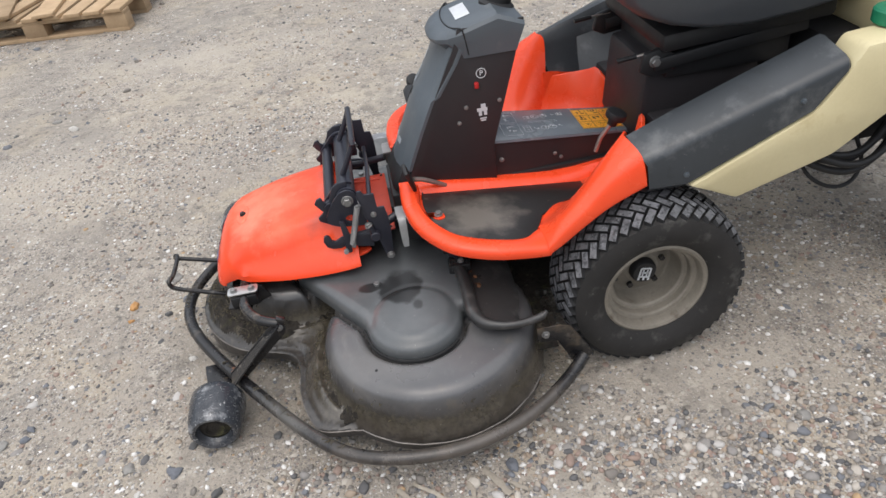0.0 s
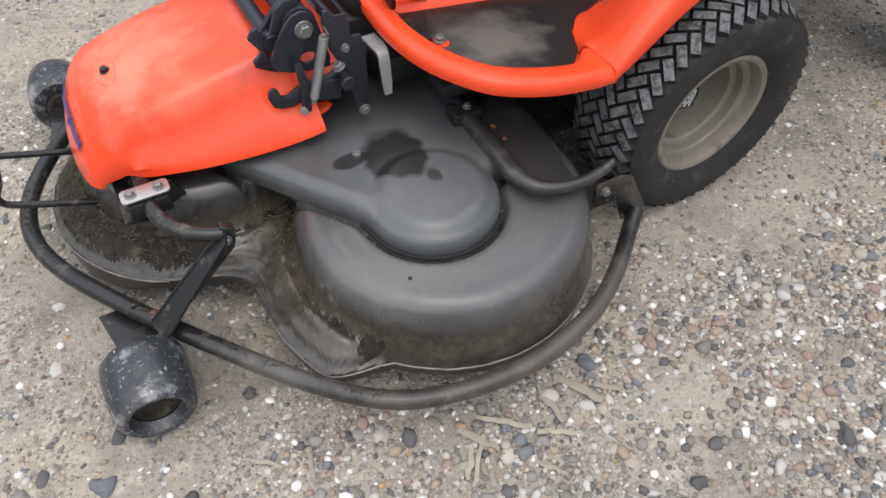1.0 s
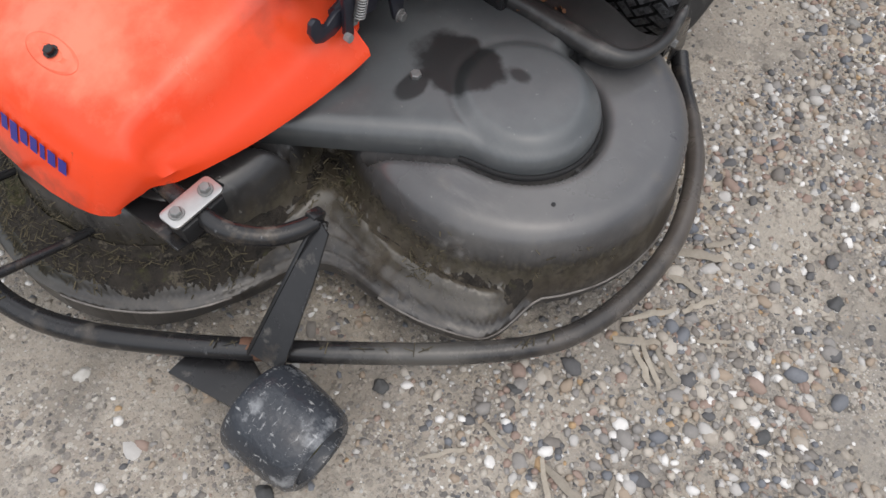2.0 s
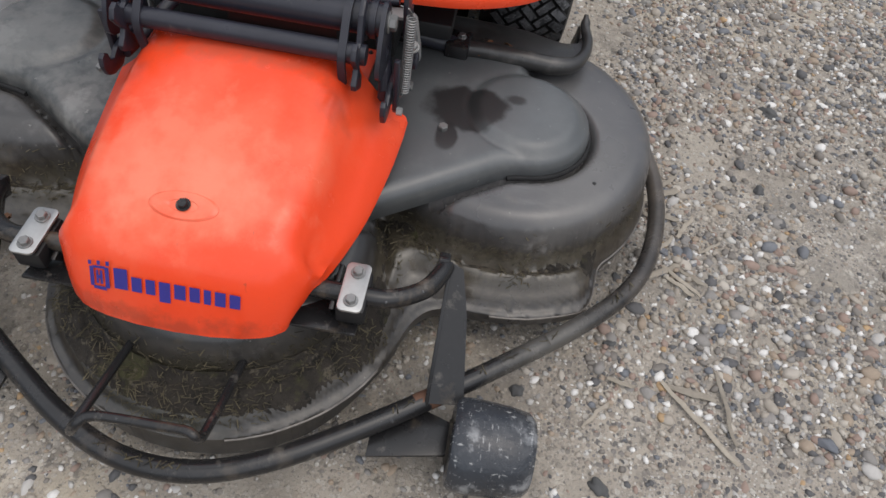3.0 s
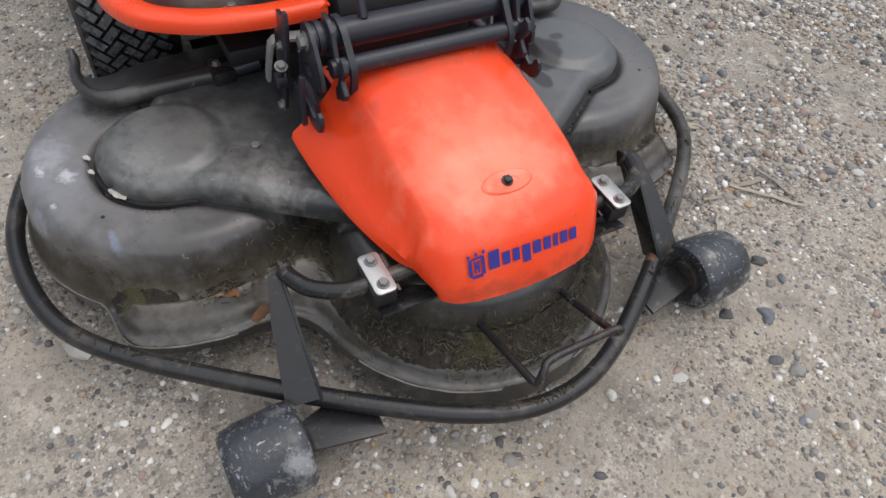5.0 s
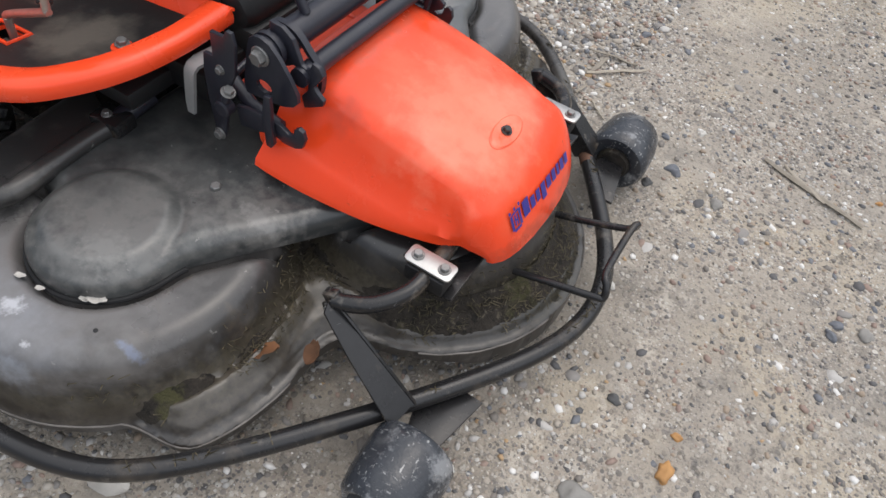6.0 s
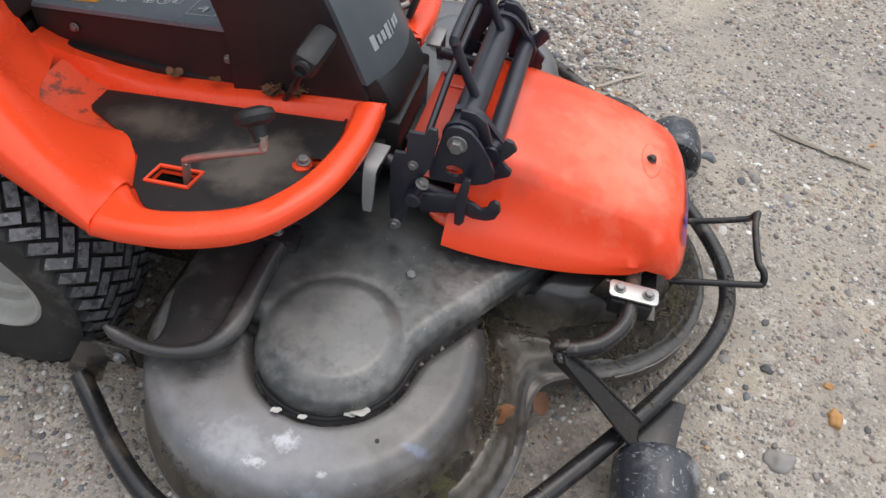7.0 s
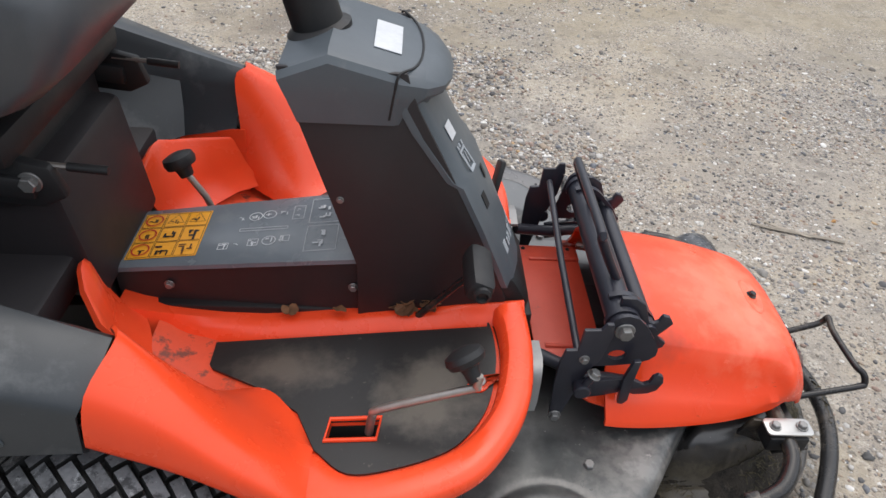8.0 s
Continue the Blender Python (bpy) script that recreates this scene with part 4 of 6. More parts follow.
part("cross_tube", tube([(-0.505, -0.178, 0.427), (-0.505, -0.165, 0.427), (-0.505, 0.165, 0.427), (-0.505, 0.178, 0.427)], 0.021, 22), LINK, linkage)
part("lower_tube", tube([(-0.548, -0.160, 0.402), (-0.548, 0.160, 0.402)], 0.0135, 18), LINK, linkage)
for s in (-1, 1):
    part("collar", tube([(-0.505, 0.158 * s, 0.427), (-0.505, 0.166 * s, 0.427)], 0.0245, 22), LINK, linkage)
    plate = [(-0.483, 0.431), (-0.488, 0.445), (-0.496, 0.451), (-0.506, 0.453), (-0.520, 0.449), (-0.534, 0.435), (-0.550, 0.411), (-0.5605, 0.390), (-0.5605, 0.378), (-0.553, 0.369), (-0.536, 0.361),
             (-0.50, 0.355), (-0.472, 0.353), (-0.470, 0.37)]
    hole = [(-0.505 + 0.013 * math.cos(a), 0.378 + 0.010 * math.sin(a)) for a in np.linspace(0, 5.8, 14)]
    part("end_plate", holed_side(plate, hole, 0.176 * s, 0.006), LINK, linkage, "black triangular end plate")
    teeth = [(-0.500, 0.462), (-0.520, 0.461), (-0.536, 0.450), (-0.548, 0.418), (-0.555, 0.415), (-0.562, 0.419), (-0.566, 0.430), (-0.576, 0.427), (-0.583, 0.416), (-0.574, 0.402), (-0.566, 0.392),
             (-0.572, 0.385), (-0.582, 0.377), (-0.580, 0.368), (-0.562, 0.357), (-0.549, 0.350), (-0.545, 0.368), (-0.556, 0.382), (-0.558, 0.396), (-0.548, 0.408), (-0.535, 0.412), (-0.515, 0.40), (-0.50, 0.41)]
    part("toothed_plate", side(teeth, 0.150 * s, 0.007), LINK, linkage, "black toothed catch plate")
    bolt("pivot_bolt", linkage, (-0.505, 0.179 * s, 0.426), (0, s, 0), 0.0105)
    cheek = [(-0.419, 0.335), (-0.420, 0.38), (-0.425, 0.406), (-0.441, 0.407), (-0.443, 0.445), (-0.465, 0.446), (-0.471, 0.457), (-0.480, 0.457), (-0.483, 0.439), (-0.476, 0.392), (-0.460, 0.36),
             (-0.446, 0.296), (-0.439, 0.266), (-0.431, 0.259), (-0.423, 0.263)]
    part("cheek_plate", side(cheek, 0.197 * s, 0.006), LINK, linkage, "black stepped cheek plate")
    bolt("cheek_bolt", linkage, (-0.430, 0.200 * s, 0.269), (0, s, 0), 0.0072)
    bolt("cheek_pin", linkage, (-0.452, 0.200 * s, 0.391), (0, s, 0), 0.0055)
    part("pivot_boss", lathe([(0, 0), (0.012, 0), (0.0125, 0.002), (0.0125, 0.014), (0.010, 0.016), (0, 0.016)], pose(-0.457, 0.200 * s, 0.337, -90 * s, 0, 0), 20), LINK, linkage)
    part("stud", tube([(-0.458, 0.208 * s, 0.343), (-0.471, 0.208 * s, 0.374)], 0.0058, 10), LINK, linkage)
    bolt("stud_nut", linkage, (-0.468, 0.208 * s, 0.367), (-0.4, 0, 1), 0.0075)
    part("link_bar", tube([(-0.40, 0.15 * s, 0.345), (-0.47, 0.172 * s, 0.325), (-0.53, 0.182 * s, 0.325)], 0.010, 10), LINK, linkage)
    hook = [(-0.460, 0.330), (-0.474, 0.334), (-0.515, 0.340), (-0.538, 0.337), (-0.552, 0.329), (-0.560, 0.333), (-0.563, 0.345), (-0.570, 0.350), (-0.577, 0.346), (-0.580, 0.334), (-0.574, 0.317),
            (-0.562, 0.310), (-0.542, 0.308), (-0.525, 0.314), (-0.50, 0.305), (-0.465, 0.297)]
    part("hook_plate", side(hook, 0.188 * s, 0.007), LINK, linkage, "black hook-shaped catch plate")
    part("link_tab", side([(-0.523, 0.386), (-0.533, 0.387), (-0.531, 0.346), (-0.532, 0.305), (-0.526, 0.296), (-0.518, 0.298), (-0.516, 0.35)], 0.197 * s, 0.007), LINK, linkage)
    # strap that hangs from the tubes onto the hood
    strap = curve([(-0.488, 0.131 * s, 0.449), (-0.508, 0.131 * s, 0.453), (-0.528, 0.131 * s, 0.446), (-0.548, 0.131 * s, 0.424), (-0.564, 0.131 * s, 0.405), (-0.566, 0.131 * s, 0.385), (-0.559, 0.131 * s, 0.352)], 4)
    part("strap", thicken(loft([[p + Vector((0, -0.005, 0)), p + Vector((0, 0.005, 0))] for p in strap]), 0.006), LINK, linkage)
    part("stop_bracket", thicken(loft([[(-0.390 - w, y, z), (-0.390 + w, y, z)] for y, z, w in ((0.14 * s, 0.362, 0.012), (0.178 * s, 0.366, 0.012), (0.193 * s, 0.365, 0.010), (0.201 * s, 0.358, 0.009), (0.204 * s, 0.345, 0.009),
                                 (0.210 * s, 0.31, 0.008), (0.212 * s, 0.292, 0.006))]), 0.005), PALE_STEEL, linkage, "bright bent steel bracket")
part("hook_bolt", lathe([(0, 0), (0.006, 0), (0.006, 0.008), (0, 0.009)], pose(-0.532, -0.200, 0.305, 90, 0, 0), 6), PALE_STEEL, linkage)
# hoop over the tubes and the thin rods
hoop = [(-0.508, 0.093, 0.446), (-0.490, 0.093, 0.480), (-0.473, 0.093, 0.516), (-0.470, 0.084, 0.528), (-0.470, -0.078, 0.528), (-0.473, -0.089, 0.516), (-0.490, -0.09, 0.480), (-0.508, -0.09, 0.446)]
part("hoop", tube(hoop, 0.007, 10, steps=4), LINK, linkage)
part("rod", tube([(-0.455, -0.185, 0.425), (-0.45, 0.0, 0.402), (-0.452, 0.175, 0.372)], 0.0055, 10), LINK, linkage)
spring = [(-0.484 - 0.029 * q + 0.0066 * math.cos(a), -0.206 + 0.0066 * math.sin(a), 0.424 - 0.098 * q) for a in np.linspace(0, 2 * math.pi * 30, 30 * 10) for q in (a / (2 * math.pi * 30),)]
part("spring", tube([(-0.480, -0.190, 0.436), (-0.481, -0.202, 0.434), *spring, (-0.513, -0.204, 0.318), (-0.514, -0.195, 0.314)], 0.0012, 6), STEEL_BOLT, linkage, "grey coil spring")
part("spring_clip", box((0.014, 0.003, 0.012), pose(-0.514, -0.197, 0.314, 0, 15, 0), 0.0008), PALE_STEEL, linkage)

# ---- wheels ----
def tyre_crown(v, radius, width):
    """Radius of the tread at v across the tyre."""
    return radius - 0.021 * (abs(v) / (width / 2)) ** 2.8


def build_wheel(name, at, s, radius=0.215, width=0.178):
    """A lawn tyre on a steel rim; s says which side faces out."""
    wheel = group(name, mower, at)
    tyre = bmesh.new()
    w = width / 2
    prof = [(0.108, -w * 0.62), (0.125, -w * 0.82), (0.150, -w * 0.98), (0.175, -w * 0.99), (0.192, -w * 0.92), (radius - 0.020, -w * 0.72), (radius - 0.013, -w * 0.4), (radius - 0.012, 0),
            (radius - 0.013, w * 0.4), (radius - 0.020, w * 0.72), (0.192, w * 0.92), (0.175, w * 0.99), (0.150, w * 0.98), (0.125, w * 0.82), (0.118, w * 0.74), (0.108, w * 0.62)]
    turn = pose(0, 0, 0, -90 * s, 0, 0)
    add_lathe(tyre, prof, turn, 72)
    part("tyre", tyre, RUBBER, wheel, "dusty black tyre sidewall")
    # herringbone lugs
    count = 47
    unit = 2 * math.pi * radius / count / math.sqrt(2)
    lugs = bmesh.new()
    c = math.sqrt(0.5)
    gap = 0.0019

    def place(a, b, h):
        u, v = (a + b) * c * unit, (a - b) * c * unit
        ang = u / radius
        r = tyre_crown(v, radius, width) + h
        return turn @ Vector((r * math.cos(ang), r * math.sin(ang), v))

    for k in range(count):
        for m in range(-5, 6):
            for bx in ((k + 4 * m, k, 2, 1), (k + 4 * m, k + 1, 1, 2)):
                a0, b0, la, lb = bx
                vc = (a0 + la / 2 - b0 - lb / 2) * c * unit
                if abs(vc) > w * 0.86:
                    continue
                g = gap / unit
                corners = [(a0 + g, b0 + g), (a0 + la - g, b0 + g), (a0 + la - g, b0 + lb - g), (a0 + g, b0 + lb - g)]
                mid = (a0 + la / 2, b0 + lb / 2)
                top = [lugs.verts.new(place(mid[0] + (p - mid[0]) * 0.91, mid[1] + (q - mid[1]) * 0.91, 0.001)) for p, q in corners]
                low = [lugs.verts.new(place(p, q, -0.016)) for p, q in corners]
                lugs.faces.new(top)
                for i in range(4):
                    lugs.faces.new((low[i], low[(i + 1) % 4], top[(i + 1) % 4], top[i])).material_index = 1
    tread = part("tread", lugs, TREAD, wheel, "worn herringbone tread blocks", smooth=False)
    tread.data.materials.append(GROOVE)
    rim = [(0.0, -0.016), (0.040, -0.016), (0.046, -0.020), (0.060, -0.024), (0.070, -0.030), (0.077, -0.030), (0.0795, -0.024), (0.080, 0.010), (0.082, 0.020), (0.086, 0.0235), (0.0925, 0.025), (0.0935, 0.040), (0.0965, 0.0445),
           (0.105, 0.0465), (0.1065, 0.060), (0.110, 0.068), (0.116, 0.071), (0.1205, 0.069), (0.122, 0.063), (0.119, 0.058), (0.112, 0.050), (0.108, 0.03), (0.104, -0.03), (0.112, -0.05)]
    part("rim", lathe(rim, turn, 64), RIM if s > 0 else RIM_BROWN, wheel, "dusty silver steel rim" if s > 0 else "steel rim coated with brown dirt", sharp=28)
    part("hub_cap", lathe([(0.031, -0.014), (0.030, 0.000), (0.026, 0.005), (0, 0.006)], turn, 32), BLACK, wheel, "black hub cap with a white shield mark")
    cap = bmesh.new()
    for x, y, a, b in ((-0.012, 0, 0.004, 0.026), (0.012, 0, 0.004, 0.026), (0, -0.013, 0.024, 0.004), (0, 0.011, 0.024, 0.004), (0, 0, 0.016, 0.004), (-0.005, 0, 0.0035, 0.018), (0.005, 0, 0.0035, 0.018),
                       (-0.012, 0.017, 0.005, 0.006), (0, 0.017, 0.005, 0.006), (0.012, 0.017, 0.005, 0.006)):
        add_prism(cap, [(x - a / 2, y - b / 2), (x + a / 2, y - b / 2), (x + a / 2, y + b / 2), (x - a / 2, y + b / 2)], pose(0, 0.0068 * s, 0, 90 * s, 0, 0 if s < 0 else 180) @ pose(0, 0, 0, 0, 0, 12), 0.001)
    part("hub_mark", cap, WHITE, wheel, "white shield mark")
    for k in range(5):
        a = 2 * math.pi * k / 5 + 0.4
        bm = lathe([(0, -0.018), (0.0075, -0.018), (0.0075, -0.009), (0, -0.008)], turn @ pose(0.051 * math.cos(a), 0.051 * math.sin(a), 0), 6)
        part("lug_nut", bm, STEEL_BLACK, wheel)
    part("valve", tube([turn @ Vector((-0.092, 0.02, 0.0)), turn @ Vector((-0.078, 0.018, 0.03))], 0.0045, 8), BLACK, wheel)
    return wheel


for s in (-1, 1):
    build_wheel("front_wheel", (0.137, 0.372 * s, 0.210), s)
    build_wheel("rear_wheel", (1.06, 0.36 * s, 0.210), s)

# ---- footplates and fenders ----
chassis = group("chassis", mower)
part("main_frame", box((0.60, 0.17, 0.10), pose(-0.10, 0, 0.31), 0.006), BLACK, chassis)
part("front_axle", tube([(0.137, -0.33, 0.21), (0.137, 0.33, 0.21)], 0.05, 20), BLACK, chassis)
part("gearbox", box((0.26, 0.30, 0.15), pose(0.14, 0, 0.22), 0.02), BLACK, chassis)
part("under_beam", box((0.10, 0.34, 0.05), pose(-0.33, 0, 0.300), 0.006), BLACK, chassis)
part("link_fork", box((0.30, 0.10, 0.05), pose(-0.42, 0, 0.282), 0.006), BLACK, chassis)
# unseen black block, added to darken the gap below the footplates
part("belly_shade_block", box((0.44, 0.50, 0.03), pose(-0.09, 0, 0.288), 0.006), BLACK, chassis)
part("rear_frame", box((0.95, 0.22, 0.10), pose(0.70, 0, 0.33), 0.01), BLACK, chassis)
part("rear_axle", tube([(1.06, -0.32, 0.21), (1.06, 0.32, 0.21)], 0.045, 20), BLACK, chassis)

def floor_z(x):
    """The footplate rises a little towards the front."""
    return 0.335 - 0.12 * x


SLOT = [(-0.178, 0.281), (-0.116, 0.279), (-0.112, 0.307), (-0.174, 0.309)]


def floor_prism(outline, lift, t, bevel=0.0, hole=None):
    """A flat piece laid on the sloping footplate, with a hole through it if asked."""
    if hole:
        bm = bmesh.new()
        loops = [[Vector((x, y, lift + t / 2)) for x, y in outline], [Vector((x, y, lift + t / 2)) for x, y in hole]]
        vs = [bm.verts.new(p) for loop in loops for p in loop]
        for tri in tessellate_polygon(loops):
            bm.faces.new([vs[k] for k in tri])
        rim = [e for e in bm.edges if len(e.link_faces) == 1]
        for v in bmesh.ops.extrude_edge_only(bm, edges=rim)["geom"]:
            if isinstance(v, bmesh.types.BMVert):
                v.co.z -= t
    else:
        bm = prism(outline, Matrix.Translation((0, 0, lift)), t, bevel)
    for v in bm.verts:
        v.co.z += floor_z(v.co.x)
    return bm


# outline of the footplate, from the front inner corner round the outside to the rear
OUT = [(-0.380, 0.098), (-0.383, 0.15), (-0.382, 0.20), (-0.371, 0.265), (-0.344, 0.325), (-0.296, 0.380), (-0.22, 0.410), (-0.145, 0.417), (-0.095, 0.416)]
INN = [(-0.332, 0.112), (-0.338, 0.15), (-0.338, 0.20), (-0.325, 0.262), (-0.303, 0.304), (-0.268, 0.337), (-0.208, 0.357), (-0.145, 0.362), (-0.100, 0.325)]
for s in (-1, 1):
    foot = group("footplate", mower)
    tagged(foot, label="orange moulded footplate and fender")
    o, n = curve([(x, y, 0) for x, y in OUT], 5), curve([(x, y, 0) for x, y in INN], 5)
    rows = []
    for p, q in zip(o, n):
        d = q - p
        rows.append([(p.x + d.x * k, (p.y + d.y * k) * s, floor_z(p.x) + h) for k, h in ((0.12, -0.006), (0.03, -0.004), (0.0, 0.001), (0.0, 0.009), (0.04, 0.0155), (0.13, 0.0200), (0.30, 0.0222), (0.55, 0.0224), (0.78, 0.0200), (0.92, 0.0130), (1.0, -0.003))])
    part("rim", thicken(loft(rows), 0.004), ORANGE, foot, sharp=34)
    # fender sweeping up from the footplate to the side cover
    FEN = [(-0.100, ((0.406, 0.340), (0.4155, 0.346), (0.4155, 0.362), (0.406, 0.3690), (0.370, 0.3698), (0.335, 0.3665), (0.324, 0.347))),
           (-0.065, ((0.406, 0.362), (0.414, 0.370), (0.411, 0.400), (0.386, 0.409), (0.350, 0.393), (0.298, 0.358), (0.262, 0.344))),
           (-0.02, ((0.404, 0.395), (0.412, 0.404), (0.405, 0.440), (0.370, 0.449), (0.320, 0.412), (0.262, 0.364), (0.220, 0.340))),
           (0.035, ((0.400, 0.430), (0.408, 0.439), (0.395, 0.492), (0.348, 0.504), (0.312, 0.472), (0.265, 0.395), (0.222, 0.335))),
           (0.100, ((0.394, 0.462), (0.401, 0.470), (0.388, 0.530), (0.327, 0.551), (0.301, 0.536), (0.276, 0.440), (0.258, 0.350)))]
    LEAN = (0.014, 0.014, 0.004, -0.012, 0.004, 0.0, 0.0)     # the rear edge of the fender is not square
    cols = [curve([(x + (LEAN[k] if i == 4 else 0), yz[k][0] * s, yz[k][1]) for i, (x, yz) in enumerate(FEN)], 6) for k in range(7)]
    part("fender", thicken(loft([curve([c[i] for c in cols], 4) for i in range(len(cols[0]))]), 0.004), ORANGE, foot, sharp=75)
    # rear wall of the footwell, and the dirty ledge in front of it
    wall_rows = []
    for x, y, top in ((0.226, 0.100, 0.455), (0.214, 0.122, 0.478), (0.204, 0.145, 0.494), (0.200, 0.160, 0.494), (0.190, 0.185, 0.480), (0.160, 0.225, 0.462), (0.112, 0.256, 0.448)):
        wall_rows.append([(x + 0.010, y * s, top - 0.006), (x + 0.003, y * s, top), (x - 0.003, y * s, top - 0.006), (x - 0.018, y * s, 0.40), (x - 0.034, y * s, 0.368), (x - 0.055, y * s, 0.352)])
    part("back_panel", thicken(loft(wall_rows), 0.004), ORANGE, foot, sharp=75)
    ledge = [[(x, y * s, z) for y in (0.108, 0.16, 0.22, out)] for x, z, out in ((-0.06, 0.3385, 0.285), (0.02, 0.329, 0.255), (0.06, 0.3255, 0.270), (0.11, 0.334, 0.290), (0.15, 0.352, 0.297))]
    part("floor_ledge", thicken(loft(ledge), 0.003), DIRTY_ORANGE, foot, "orange floor ledge smeared with dirt")
    part("footwell_side", thicken(loft([[(x, 0.258 * s, 0.334), (x, 0.264 * s, 0.375), (x, 0.270 * s, 0.415), (x, 0.278 * s, top)] for x, top in ((0.092, 0.452), (0.115, 0.452), (0.15, 0.446), (0.21, 0.436))]), 0.003), ORANGE, foot)
    # inner rim beside the tunnel
    part("inner_rim", thicken(loft([[(x, inner * s, floor_z(x) + h), (x, 0.100 * s, floor_z(x) + h + 0.002), (x, 0.113 * s, floor_z(x) + h * 0.5 + 0.004), (x, 0.124 * s, floor_z(x) - 0.003)]
                                     for x, inner, h in ((-0.380, 0.094, 0.018), (-0.30, 0.094, 0.018), (-0.25, 0.094, 0.016), (-0.15, 0.092, 0.012), (-0.135, 0.070, 0.010), (0.0, 0.062, 0.012), (0.06, 0.062, 0.020),
                                                         (0.10, 0.062, 0.029), (0.14, 0.060, 0.038), (0.18, 0.060, 0.049), (0.208, 0.060, 0.062))]), 0.004), ORANGE, foot)
    # floor and mat
    floor_out = [(p.x, p.y * s) for p in n] + [(0.07, 0.115 * s), (-0.332, 0.115 * s)]
    part("floor_pan", floor_prism(floor_out, -0.006, 0.006, 0, SLOT if s > 0 else None), ORANGE, foot)
    mat_out = [(q.x * 0.985 + 0.0, q.y * s * 0.985) for q in n] + [(-0.07, 0.262 * s), (-0.03, 0.230 * s), (0.0, 0.211 * s), (0.060, 0.179 * s), (0.067, 0.170 * s), (0.067, 0.128 * s), (-0.326, 0.128 * s)]
    part("floor_mat", floor_prism(mat_out, 0.0, 0.004, 0.001, SLOT if s > 0 else None), MAT, foot, "dusty black rubber floor mat")
    part("bolt_seat", floor_prism([(-0.306 + 0.0145 * math.cos(a), (0.233 + 0.0145 * math.sin(a)) * s) for a in np.linspace(0, 6.0, 22)] + [(-0.33, 0.222 * s)], 0.003, 0.004, 0.001), ORANGE, foot)
    bolt("floor_bolt", foot, (-0.306, 0.231 * s, floor_z(-0.306) + 0.006), r=0.0075)
    # grey side cover behind the orange fender, with its inner wall
    COV = [(0.104, ((0.392, 0.444), (0.402, 0.456), (0.398, 0.508), (0.393, 0.519), (0.382, 0.527), (0.340, 0.546), (0.326, 0.547), (0.314, 0.538), (0.304, 0.520), (0.294, 0.485), (0.276, 0.452))),
           (0.20, ((0.396, 0.446), (0.407, 0.456), (0.405, 0.544), (0.400, 0.555), (0.388, 0.563), (0.334, 0.583), (0.318, 0.584), (0.308, 0.570), (0.302, 0.530), (0.292, 0.480), (0.272, 0.438))),
           (0.33, ((0.397, 0.508), (0.409, 0.518), (0.408, 0.594), (0.403, 0.604), (0.391, 0.612), (0.330, 0.630), (0.313, 0.629), (0.302, 0.613), (0.290, 0.560), (0.20, 0.50), (0.14, 0.45))),
           (0.447, ((0.399, 0.567), (0.411, 0.576), (0.411, 0.638), (0.406, 0.648), (0.394, 0.655), (0.325, 0.671), (0.309, 0.669), (0.297, 0.655), (0.24, 0.60), (0.18, 0.54), (0.14, 0.50))),
           (0.500, ((0.402, 0.640), (0.412, 0.648), (0.411, 0.660), (0.406, 0.669), (0.394, 0.676), (0.322, 0.689), (0.306, 0.687), (0.295, 0.675), (0.24, 0.63), (0.18, 0.58), (0.15, 0.55))),
           (0.508, ((0.399, 0.650), (0.406, 0.654), (0.404, 0.660), (0.398, 0.666), (0.384, 0.671), (0.322, 0.682), (0.308, 0.680), (0.299, 0.670), (0.24, 0.63), (0.18, 0.58), (0.15, 0.55)))]
    LEANC = (0.015, 0.015, 0.010, 0.004, -0.002, -0.010, -0.010, -0.006, -0.004, 0.000, 0.004)
    part("side_cover", thicken(loft([[(x + (LEANC[k] if i == 0 else 0), yz[0] * s, yz[1]) for k, yz in enumerate(row)] for i, (x, row) in enumerate(COV)]), 0.005), SIDE_GREY, foot,
         "scratched blue-black plastic side cover", sharp=32)
    bolt("cover_screw", foot, (0.195, 0.406 * s, 0.478), (0, s, 0), 0.005, GREY)
    bolt("cover_screw", foot, (0.42, 0.41 * s, 0.600), (0, s, 0), 0.005, GREY)
edge = [(x, y, floor_z(x) + 0.003) for x, y in ((-0.180, 0.279), (-0.115, 0.277), (-0.110, 0.309), (-0.175, 0.311))]
part("slot_frame", tube(edge, 0.0032, 8, closed=True), ORANGE, mower, "orange rim of the lever slot")
lever = group("floor_lever", mower)
part("lever_rod", tube([(-0.165, 0.295, 0.35), (-0.170, 0.295, 0.385), (-0.182, 0.296, 0.400), (-0.285, 0.305, 0.452), (-0.292, 0.306, 0.458), (-0.293, 0.304, 0.475)], 0.0055, 10, steps=4), CHROME, lever, "bare steel lever rod")
part("lever_knob", lathe([(0.0, 0.0), (0.009, 0.0), (0.010, 0.012), (0.012, 0.018), (0.022, 0.022), (0.025, 0.029), (0.023, 0.036), (0.012, 0.041), (0, 0.042)], pose(-0.290, 0.304, 0.466, 32, 32, 0), 28), BLACK, lever, "black ribbed knob")

# ---- tunnel and console ----
def tunnel_z(x):
    return 0.4437 - 0.126 * x


def tunnel_y(x):
    """Half the tunnel's width: it narrows towards the seat."""
    return 0.0765 - 0.047 * x


